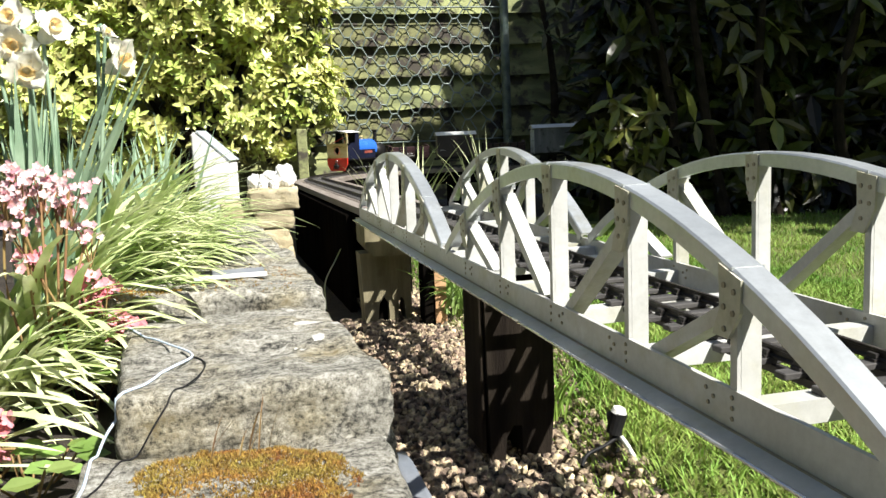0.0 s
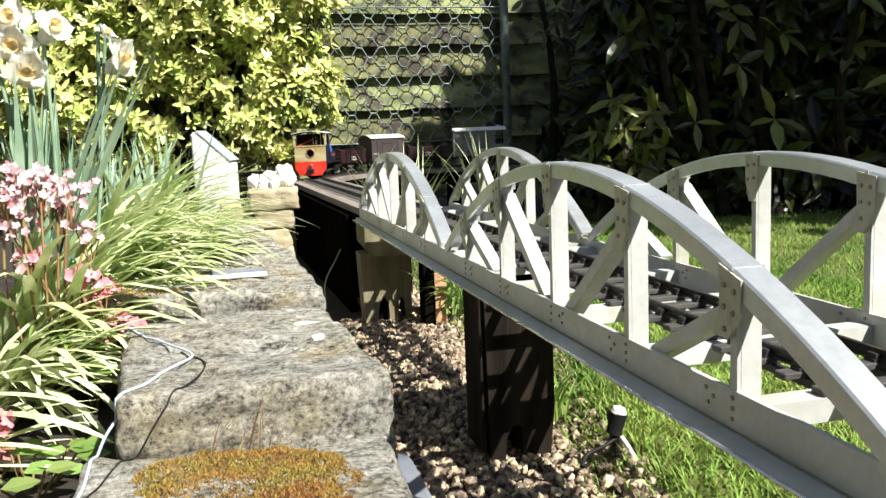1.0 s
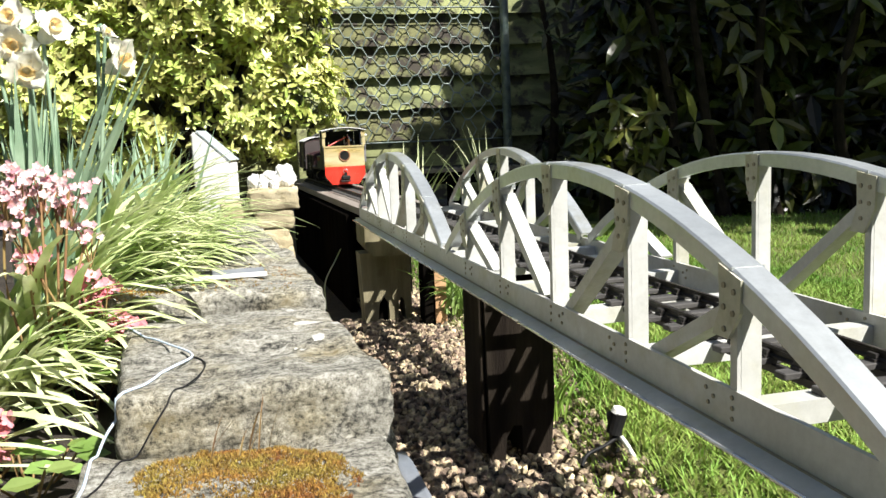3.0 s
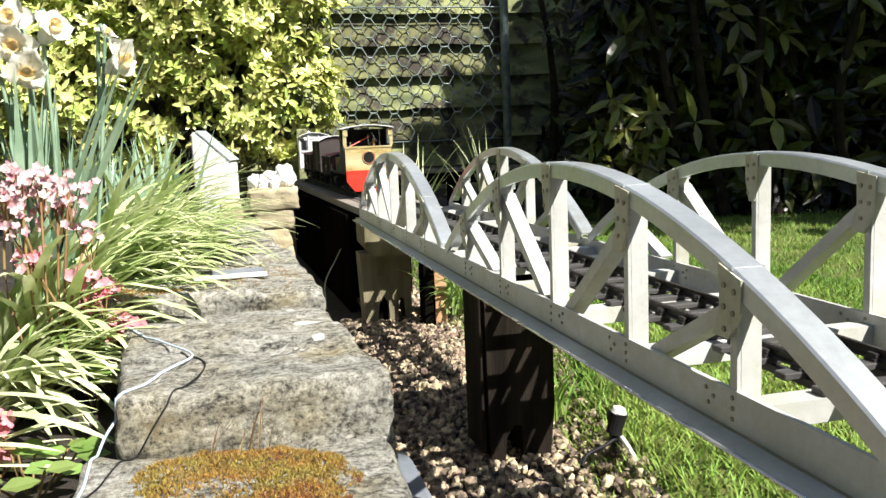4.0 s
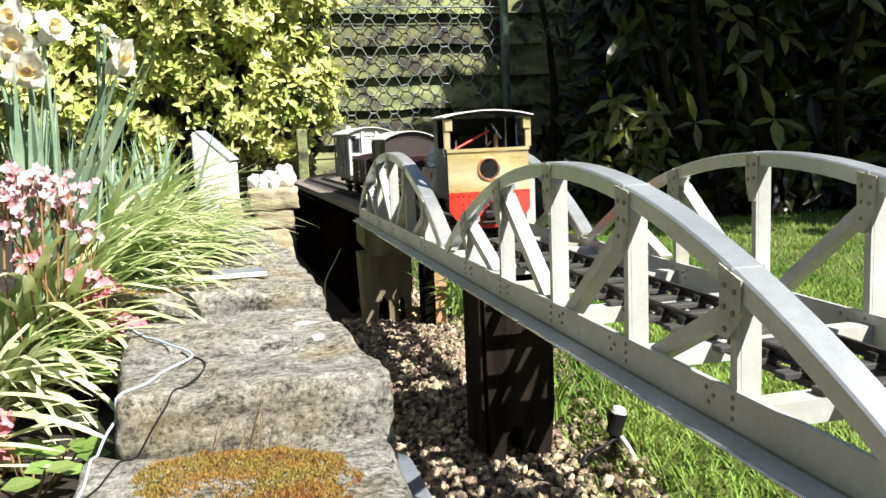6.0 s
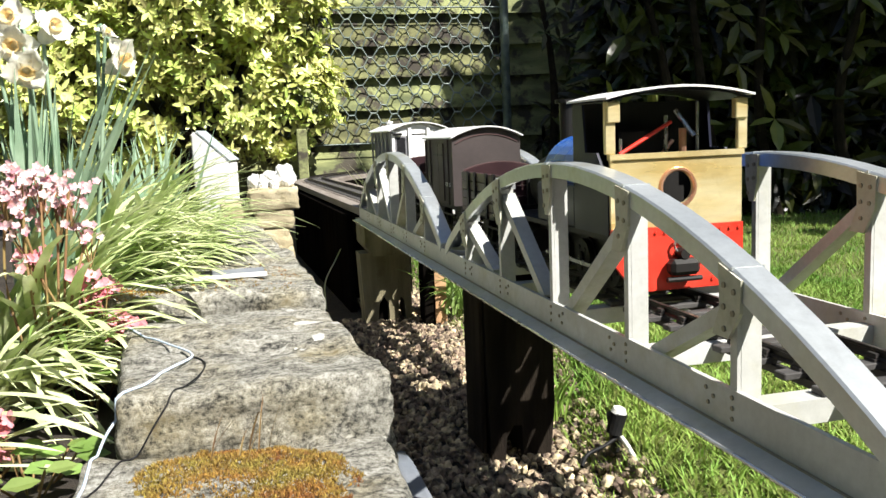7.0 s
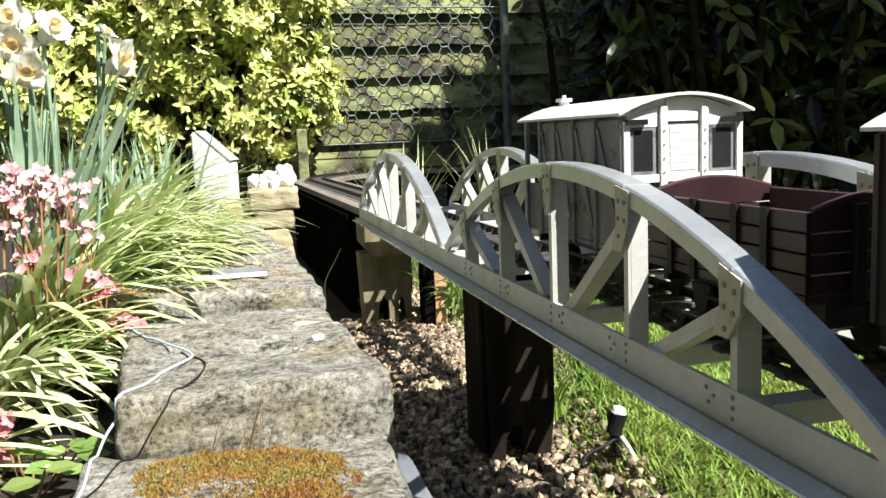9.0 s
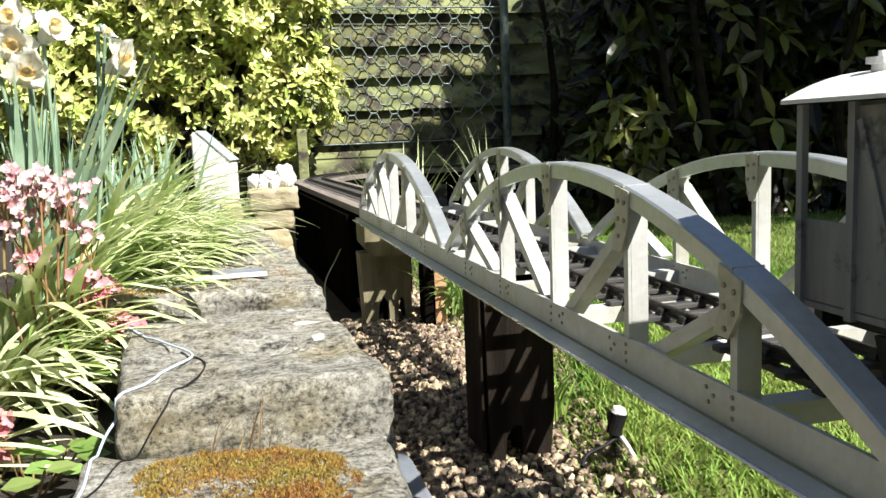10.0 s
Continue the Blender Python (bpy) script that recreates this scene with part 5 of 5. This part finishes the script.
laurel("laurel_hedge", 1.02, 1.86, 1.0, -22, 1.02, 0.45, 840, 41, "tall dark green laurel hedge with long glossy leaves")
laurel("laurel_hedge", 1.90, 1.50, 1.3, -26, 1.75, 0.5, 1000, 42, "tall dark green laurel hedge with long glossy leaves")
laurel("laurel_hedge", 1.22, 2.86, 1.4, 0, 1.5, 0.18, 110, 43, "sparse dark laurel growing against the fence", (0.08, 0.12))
laurel("laurel_hedge", 0.98, 1.79, 0.28, -20, 0.46, 0.10, 30, 44, "laurel shoots in a sunlit leaf tone at the end of the hedge", (0.06, 0.10), 0.2, M_SUNLEAF)


laurel("laurel_hedge", 1.20, 1.70, 0.9, -22, 1.0, 0.10, 12, 45, "laurel shoots with sunlight in their colour, standing out of the hedge", (0.08, 0.13), 0.35, M_SUNLEAF)
laurel("laurel_hedge", 1.98, 1.36, 0.7, -26, 1.15, 0.10, 34, 46, "laurel shoots with sunlight in their colour, standing out of the hedge", (0.08, 0.13), 0.72, M_SUNLEAF)


# unseen tree, added with lobes placed to throw shade on hedge and fence
def shade_tree():
    b = thing("garden_tree", pose(3.45, 0.1, 0), "unseen leafy tree added to shade the hedge and fence", "tree")
    r = random.Random(51)
    pts = spline([(0, 0, -0.1), (0.03, 0.02, 0.8), (-0.05, 0.0, 2.0), (-0.1, 0.05, 3.4)], 5)
    bm = bmesh.new()
    for i, (p, q) in enumerate(zip(pts, pts[1:])):
        a = 0.08 * (1 - 0.7 * i / len(pts))
        add_cyl(bm, p, q, a, a * 0.95, 10, False)
    part("trunk", bm, M_BARK, b)
    lobes = [(-0.85, -0.30, 3.0, 0.42), (-0.40, 0.1, 3.3, 0.6), (-0.22, 0.65, 3.7, 0.5), (0.3, 0.7, 3.3, 0.55), (-0.35, -0.5, 2.9, 0.38), (-0.85, -0.05, 3.4, 0.30), (0.1, 0.6, 4.1, 0.5), (0.2, 0.0, 3.5, 0.6), (-0.6, -0.2, 3.9, 0.5), (0.5, 1.1, 3.6, 0.5), (-0.50, 0.90, 3.5, 0.30), (-0.40, 1.25, 3.7, 0.36), (-0.05, 1.25, 3.5, 0.45), (-0.90, 0.70, 3.4, 0.20), (-0.52, 1.12, 3.5, 0.20), (-0.66, 1.14, 3.5, 0.14)]
    shrub_limbs(b, (0, 0, 1.9), [l[:3] for l in lobes], M_BARK, 0.035)
    P = []
    for lx, ly, lz, lr in lobes:
        for k in range(215):
            d = rvec(r)
            c = Vector((lx, ly, lz)) + d * lr * r.uniform(0.25, 1.05)
            P.append((c, d + rvec(r), Vector((0, 0, 1)) + rvec(r) * 0.6, r.uniform(0.12, 0.19), r.uniform(0.07, 0.11)))
    leaf_mesh("crown", P, M_DARKLEAF, b)
    return b


shade_tree()

# ---------------------------------------------------------------- flower bed


def clump(name, root, n, length, width, lift, droop, ang, spread, material, seed, label, category, rad=0.05, size=0.8):
    r = random.Random(seed)
    t = thing(name, pose(*root), label, category, size=size)
    B = []
    for k in range(n):
        a = r.gauss(ang, spread)
        rr = rad * math.sqrt(r.random())
        th = r.uniform(0, 6.28)
        B.append(((rr * math.cos(th), rr * math.sin(th), -0.005), a, lift + r.uniform(-.3, .3), length * r.uniform(0.6, 1.15), width * r.uniform(0.7, 1.2), droop * r.uniform(0.6, 1.3)))
    for b in B:
        blade_mesh("leaf", [b], material, t, 7)
    return t


BED = 0.075
LBL = "clump of arching cream-edged strap leaves spilling over the wall"
clump("striped_sedge", (-0.455, 0.30, BED), 200, 0.30, 0.0135, 1.25, 2.15, -0.45, 0.45, M_STRAP, 61, LBL, "plant", 0.06, 1.0)
clump("striped_sedge", (-0.46, 0.47, BED), 200, 0.34, 0.0135, 1.3, 2.0, -0.40, 0.55, M_STRAP, 62, LBL, "plant", 0.07, 1.0)
clump("striped_sedge", (-0.49, 0.02, BED), 100, 0.21, 0.012, 1.05, 1.7, -0.3, 0.5, M_STRAP, 63, LBL, "plant", 0.045, 1.0)
clump("striped_sedge", (-0.44, 0.66, BED), 180, 0.34, 0.0135, 1.3, 1.7, -0.3, 0.8, M_STRAP, 64, LBL, "plant", 0.07, 1.0)
clump("green_sedge", (-0.46, 0.16, BED), 70, 0.22, 0.009, 1.05, 1.7, -0.4, 0.6, M_STRAP2, 65, "clump of green strap leaves in the flower bed", "plant", 0.05, 1.0)
clump("striped_sedge", (-0.475, 0.14, BED), 80, 0.27, 0.015, 1.35, 1.6, -0.3, 0.8, M_STRAP, 69, LBL, "plant", 0.05, 1.0)
clump("green_sedge", (-0.53, -0.17, BED), 12, 0.17, 0.011, 0.40, 0.6, -0.10, 0.2, M_STRAP, 66, "clump of green strap leaves in the flower bed", "plant", 0.025, 1.0)
clump("daffodil_leaves", (-0.44, 0.82, BED), 75, 0.31, 0.013, 1.45, 0.3, 0, 3, M_DAFF, 67, "upright blue-green daffodil leaves without flowers", "plant", 0.11, 1.0)


def petal_mesh(name, places, material, parent):
    """Broad petals with a cupped, wavy outline. places: (base, direction, facing, length, width, curl, phase)."""
    V, Fc = [], []
    for base, d, up, ln, w, curl, ph in places:
        d = d.normalized()
        sd = d.cross(up).normalized()
        u = sd.cross(d)
        o = len(V)
        for i in range(7):
            t = i / 6
            half = w * 0.5 * (math.sin(math.pi * min(1, 0.12 + 0.80 * t)) ** 0.8) * (1 if t < 0.99 else 0.55)
            for j in range(5):
                q = (j - 2) / 2
                lift = curl * ln * t * t + 0.18 * w * q * q * (1 - t) + 0.10 * w * math.sin(ph + 5 * t + 2.4 * q)
                V.append(tuple(base + d * ln * (t - 0.06 * q * q * t) + sd * half * q + u * lift))
        for i in range(6):
            for j in range(4):
                k = o + i * 5 + j
                Fc.append((k, k + 1, k + 6, k + 5))
    return raw(name, V, Fc, material, parent, True)


def daffodil_clump():
    t = thing("daffodil", pose(-0.46, 0.22, BED), "clump of white daffodils with orange cups and blue-green leaves", "flower")
    r = random.Random(71)
    B = []
    for k in range(34):
        rr, th = 0.03 * math.sqrt(r.random()), r.uniform(0, 6.28)
        B.append(((rr * math.cos(th) - 0.02, rr * math.sin(th), 0), r.gauss(1.6, 1.3), 1.52 + r.uniform(-.06, .06), 0.36 * r.uniform(0.75, 1.05), 0.016 * r.uniform(.8, 1.2), 0.12))
    for k in range(12):
        B.append(((-0.045 + r.uniform(-.02, .02), r.uniform(-.02, .02), 0), r.gauss(-0.05, 0.15), 1.25 + r.uniform(-.07, .05), 0.42 * r.uniform(0.9, 1.05), 0.023 * r.uniform(.8, 1.2), 0.12))
    for b in B:
        blade_mesh("leaf", [b], M_DAFF, t, 7)
    heads = [((0.098, 0.0, 0.390), (0.80, -0.50, -0.20), 0.95), ((-0.008, -0.02, 0.376), (0.15, -0.85, -0.35), 0.95), ((-0.022, 0.0, 0.408), (-0.2, -0.9, -0.1), 0.95), ((-0.026, 0.02, 0.443), (-0.3, -0.8, 0.2), 0.95), ((0.020, 0.01, 0.432), (0.55, -0.6, 0.1), 0.85), ((0.082, 0.03, 0.425), (0.5, -0.3, 0.7), 0.5), ((-0.06, 0.0, 0.40), (-0.3, -0.9, 0.0), 1.0)]
    for hp, hd, sc in heads:
        hp, hd = Vector(hp), Vector(hd).normalized()
        root = Vector((hp.x * 0.25 + r.uniform(-.015, .015), hp.y * 0.2, 0))
        top = hp - hd * 0.02 + Vector((0, 0, 0.012))
        tube("stem", spline([root, root.lerp(top, 0.55) + Vector((0.005, 0, 0.01)), top + Vector((0, 0, 0.003)), hp - hd * 0.004], 5), 0.0026, M_DAFF, t, 6)
        q = hd.to_track_quat("Z", "Y")
        for i in range(6):
            a = math.pi / 3 * i + (0.12 if i % 2 else 0)
            e = q @ Vector((math.cos(a), math.sin(a), r.uniform(0.2, 0.5) if i % 2 else r.uniform(-0.25, 0.15)))
            petal_mesh("petal", [(hp, e, hd, 0.030 * sc * r.uniform(0.9, 1.1), 0.029 * sc, r.uniform(-0.25, 0.2), r.uniform(0, 6))], M_PETAL, t)
        bm = bmesh.new()
        rings = []
        for rr, zz in ((0.004, 0.0), (0.0062, 0.006), (0.0075, 0.011), (0.0100, 0.014)):
            rings.append([bm.verts.new(hp + q @ Vector((math.cos(2 * math.pi * i / 16) * rr * sc * (1 + (0.12 if i % 2 and zz > 0.009 else 0)), math.sin(2 * math.pi * i / 16) * rr * sc, zz * sc))) for i in range(16)])
        for a, b in zip(rings, rings[1:]):
            for i in range(16):
                bm.faces.new((a[i], a[(i + 1) % 16], b[(i + 1) % 16], b[i]))
        part("cup", bm, M_CORONA, t, "orange yellow cup")
    return t


daffodil_clump()


def wide_leaves():
    t = thing("iris_leaves", pose(-0.46, -0.16, BED), "low pale green strap leaves lying over the soil", "plant")
    for b in (((0.0, 0.0, 0.05), -0.62, 0.12, 0.15, 0.013, 0.45), ((-0.03, 0.03, 0.06), -0.5, 0.15, 0.15, 0.010, 0.4), ((-0.02, -0.02, 0.03), -0.35, 0.1, 0.10, 0.010, 0.3), ((-0.01, 0.05, 0.07), -0.2, 0.25, 0.14, 0.010, 0.6), ((0.02, -0.05, 0.02), -0.45, 0.05, 0.09, 0.007, 0.1)):
        blade_mesh("leaf", [b], M_STRAP, t, 8)


wide_leaves()


def star_flowers(name, root, spots, petals, label, seed, size=0.010, stem=M_STEM):
    t = thing(name, pose(*root), label, "flower")
    r = random.Random(seed)
    for cx, cy, cz, n, sp in spots:
        c = Vector((cx, cy, cz))
        base = Vector((cx * 0.3, cy * 0.3, 0))
        tube("stem", spline([base, base.lerp(c, 0.5) + rvec(r) * 0.02, c], 5), 0.0016, stem, t, 5)
        P = []
        for k in range(int(n * 1.6)):
            o = c + Vector((r.gauss(0, sp), r.gauss(0, sp), r.gauss(0, sp * 0.8)))
            hd = Vector((r.uniform(-.5, .5), -1.0, r.uniform(-0.1, 0.9))).normalized()
            q = hd.to_track_quat("Z", "Y")
            for i in range(5):
                a = 2 * math.pi * i / 5
                P.append((o, q @ Vector((math.cos(a), math.sin(a), 0.2)), hd, size * r.uniform(.8, 1.2), size * 0.75))
            if k % 3 == 0:
                tube("stalk", [c - Vector((0, 0, 0.04)), o], 0.0009, stem, t, 4)
        leaf_mesh("blossom", P, petals, t, 0.1, -0.1)
    return t


star_flowers("pink_saxifrage", (-0.445, 0.05, BED), [(0.008, 0.0, 0.240, 15, 0.014), (-0.012, 0.01, 0.250, 14, 0.014), (0.035, 0.01, 0.232, 12, 0.013), (0.02, 0.02, 0.214, 12, 0.014), (-0.015, 0.0, 0.205, 15, 0.015), (0.05, 0.01, 0.185, 7, 0.008), (-0.03, 0.01, 0.232, 14, 0.014)], M_PINK, "pale pink saxifrage flowers on reddish stems", 81, 0.0058)
star_flowers("rose_saxifrage", (-0.425, 0.05, BED), [(0.022, 0.0, 0.135, 8, 0.009), (0.040, 0.0, 0.118, 8, 0.008), (0.028, 0.01, 0.108, 5, 0.008), (-0.03, 0.0, 0.16, 8, 0.010)], M_ROSE, "deep pink flowers on reddish stems", 82, 0.0075)
star_flowers("rose_saxifrage", (-0.360, 0.025, BED), [(0.002, 0.0, 0.086, 12, 0.006), (0.012, 0.0, 0.076, 9, 0.006), (-0.008, 0.0, 0.078, 9, 0.005), (0.0, 0.0, 0.045, 8, 0.009)], M_ROSE, "deep pink flowers leaning over the wall", 83, 0.0075)
star_flowers("rose_saxifrage", (-0.445, -0.18, BED), [(0.0, 0.0, 0.048, 9, 0.006), (-0.002, 0.0, 0.025, 7, 0.006)], M_ROSE, "deep pink flowers on reddish stems", 84, 0.0075)


def round_leaves(name, root, spots, label, seed):
    t = thing(name, pose(*root), label, "plant")
    r = random.Random(seed)
    P = []
    for x, y, z, s in spots:
        a = r.uniform(-1.2, 0.6)
        P.append((Vector((x, y, z)), Vector((math.cos(a), math.sin(a), 0.15)), Vector((0, -0.4, 1)), s, s * 0.62))
        tube("stalk", [(x * 0.5, y * 0.5, 0), (x, y, z)], 0.0012, M_STEM, t, 4)
    leaf_mesh("leaves", P, M_STRAP2, t, 0.25, 0.2)
    return t


rb = random.Random(91)
round_leaves("broadleaf_seedling", (-0.415, -0.22, BED), [(rb.uniform(-.05, .045), rb.uniform(-.05, .05), rb.uniform(0.012, 0.03), rb.uniform(0.020, 0.03)) for k in range(15)], "low seedling with rounded green leaves in the soil", 92)
round_leaves("broadleaf_seedling", (-0.395, 0.01, BED), [(rb.uniform(-.02, .025), rb.uniform(-.03, .02), rb.uniform(0.02, 0.05), rb.uniform(0.028, 0.04)) for k in range(9)], "low seedling with rounded green leaves in the soil", 93)

# ---------------------------------------------------------------- things on and beside the wall


def place_small():
    b = thing("marker_block", pose(-0.268, 1.195, 0.177, 0, 0, -20), "white painted upright block with a sloping grey top", "block", size=0.8)
    prof = [(-0.056, 0.0), (0.052, 0.0), (0.058, 0.012), (0.058, 0.165), (-0.040, 0.255), (-0.058, 0.255)]
    body = prism(prof, "y", -0.036, 0.036)
    bmesh.ops.bevel(body, geom=body.edges[:], offset=0.005, segments=2, affect="EDGES")
    part("body", body, M_WHITE, b)
    bm = bmesh.new()
    add_box(bm, -0.068, 0.068, -0.037, 0.037, 0.0004, 0.006, 0.001, pose(0.0095, 0, 0.2095, 0, 42.6, 0))
    part("top_plate", bm, M_GREYTOP, b, "grey sloping top plate")
    # flat strips on the wall
    s = thing("flat_strip", pose(-0.244, 0.185, 0.177), "pale strip of plastic lying on dark slate", "strip", size=0.8)
    part("white_strip", box(-0.058, 0.058, -0.022, 0.0, 0.001, 0.006, 0.001), M_WHITE, s)
    part("slate_strip", box(-0.03, 0.055, 0.02, 0.06, 0.0, 0.005, 0.001), M_SLATE, s)
    part("dark_strip", box(-0.05, -0.0302, 0.012, 0.06, 0.0, 0.005, 0.001), M_BLACK, s)
    # white lumps on the stone pile
    for k, (x, y, z, q) in enumerate(((-0.182, 1.05, 0.247, 0.017), (-0.114, 1.04, 0.247, 0.028), (-0.15, 1.09, 0.247, 0.020), (-0.165, 1.02, 0.246, 0.012), (-0.14, 1.01, 0.246, 0.011))):
        bm = bmesh.new()
        bmesh.ops.create_icosphere(bm, subdivisions=3, radius=1.0)
        for v in bm.verts:
            c = v.co.copy()
            lump = 1 + 0.5 * noise.noise(c * 1.6 + Vector((k * 5.1, 0, 0))) + 0.12 * noise.noise(c * 3.5 + Vector((0, k * 3.3, 0)))
            v.co = Vector((x + c.x * q * 0.85 * lump, y + c.y * q * 0.75 * lump, max(z - 0.003, z + q * 0.8 + c.z * q * 1.05 * lump)))
        st = part("white_cobble", bm, M_WHITE, smooth=False)
        tagged(st, "white quartz cobble on stacked stones", "stone", "white cobbles")
    # cord and wire over the near stone
    c = tube("cord", over_wall(spline([(-0.365, 0.03, 0.13), (-0.335, -0.03, 0.153), (-0.306, -0.082, 0.155), (-0.282, -0.138, 0.1555), (-0.300, -0.187, 0.157), (-0.320, -0.227, 0.153), (-0.334, -0.245, 0.14), (-0.347, -0.256, 0.124), (-0.355, -0.271, 0.105), (-0.356, -0.300, 0.088), (-0.36, -0.36, 0.08)], 9), 0.0014), 0.0012, M_CORD, seg=7)
    tagged(c, "pale blue braided cord draped over the stone", "cord")
    w = tube("wire", over_wall(spline([(-0.284, -0.134, 0.1545), (-0.270, -0.167, 0.1545), (-0.274, -0.21, 0.1545), (-0.292, -0.251, 0.151), (-0.308, -0.264, 0.132), (-0.322, -0.267, 0.111), (-0.334, -0.280, 0.108), (-0.345, -0.31, 0.105), (-0.365, -0.36, 0.09)], 9), 0.0010), 0.0008, M_BLACK, seg=6)
    tagged(w, "thin black wire lying over the stone", "wire")
    # connector stake beside the gravel
    g = thing("cable_stake", pose(0.137, -0.163, 0.016), "black plastic cable stake with a white cap and cable", "stake", size=0.8)
    part("stem", cyl((0.004, 0, -0.02), (-0.002, 0, 0.05), 0.007, 0.009, 12), M_BLACK, g)
    part("body", cyl((-0.004, -0.004, 0.024), (0.004, -0.006, 0.052), 0.010, 0.011, 14), M_BLACK, g)
    part("cap", cyl((0.003, -0.006, 0.0525), (0.004, -0.007, 0.058), 0.0105, 0.008, 14), M_WHITE, g, "white cap")
    tube("white_cable", spline([(0.004, -0.012, 0.02), (0.004, -0.03, 0.014), (0.006, -0.05, 0.004), (0.016, -0.075, 0.0), (0.03, -0.11, -0.002)], 6), 0.0032, M_WHITE, g, 8, "white cable")
    tube("black_cable", spline([(0.0, -0.008, 0.02), (-0.02, -0.012, 0.012), (-0.045, -0.014, 0.004), (-0.06, -0.03, -0.004)], 6), 0.0026, M_BLACK, g, 8)
    # slate at the foot of the wall
    sl = stone("slate_slab", -0.112, -0.094, -0.42, -0.2, -0.02, 0.06, 44, M_SLATE, rough=0.4, dens=6)
    tagged(sl, "blue-grey slate slab on edge at the foot of the wall", "slate")
    # twig in the dark gap
    tw = tube("dry_stalk", spline([(-0.06, 0.80, 0.0), (-0.055, 0.84, 0.05), (-0.03, 0.86, 0.09), (-0.015, 0.87, 0.115)], 5), 0.0012, M_STRAP, seg=5)
    tagged(tw, "pale dry grass stalk in the gap", "stalk")


place_small()


def lichen(spots, seed):
    r = random.Random(seed)
    V, Fc = [], []
    for x, y, q in spots:
        n = 9
        o = len(V)
        V.append((x, y, wall_z(x, y) + 0.0012))
        for k in range(n):
            a = 2 * math.pi * k / n
            rr = q * r.uniform(0.55, 1.2)
            px, py = x + math.cos(a) * rr * 1.3, y + math.sin(a) * rr
            V.append((px, py, wall_z(px, py) + 0.0005))
        Fc += [(o, o + 1 + k, o + 1 + (k + 1) % n) for k in range(n)]
    return tagged(raw("lichen", V, Fc, M_LICHEN), "pale crusts of lichen on sandstone", "lichen", kind="stuff")


rl = random.Random(55)
lichen([(-0.165, -0.045, 0.011), (-0.160, -0.105, 0.007), (-0.135, -0.055, 0.006), (-0.178, 0.03, 0.007)] + [(rl.uniform(-0.32, -0.13), rl.uniform(-0.25, 0.4), rl.uniform(0.0010, 0.0028)) for k in range(40)], 56)
moss("moss", -0.34, -0.150, -0.43, -0.262, 0.101, 19000, 101)
moss("moss", -0.40, -0.30, 0.072, 0.125, 0.174, 900, 102)
moss("moss", -0.30, -0.15, 0.075, 0.30, 0.1745, 350, 103)


def stump():
    t = thing("wooden_stump", pose(0.052, 2.50, 0), "weathered olive wooden post behind the track", "post")
    part("post", box(-0.02, 0.02, -0.02, 0.02, -0.05, 0.395, 0.003), M_FENCE, t)


stump()


def weeds():
    clump("dry_stalks", (-0.245, -0.272, 0.10), 9, 0.055, 0.0016, 1.2, 0.5, 0.3, 0.6, M_STEM, 115, "dry thin stalks growing from the wall joint", "plant", 0.03, 1.0)
    clump("weed_tuft", (0.165, 0.60, 0.018), 40, 0.13, 0.006, 1.2, 1.4, 0, 3, M_STRAP2, 111, "tuft of long grass by the pier", "grass", 0.03, 1.0)
    clump("weed_tuft", (0.12, -0.04, 0.018), 22, 0.07, 0.004, 1.3, 0.8, 0, 3, M_BLADE, 112, "tuft of long grass by the pier", "grass", 0.015, 1.0)
    clump("weed_tuft", (0.32, 1.95, 0.018), 30, 0.36, 0.006, 1.35, 0.7, 0, 3, M_STRAP, 113, "tall pale dry grass beyond the bridge", "grass", 0.10, 1.0)
    clump("weed_tuft", (0.62, 1.9, 0.018), 26, 0.34, 0.004, 1.4, 0.8, 0, 3, M_STRAP, 114, "tall pale dry grass beyond the bridge", "grass", 0.05, 1.0)


weeds()

motions()
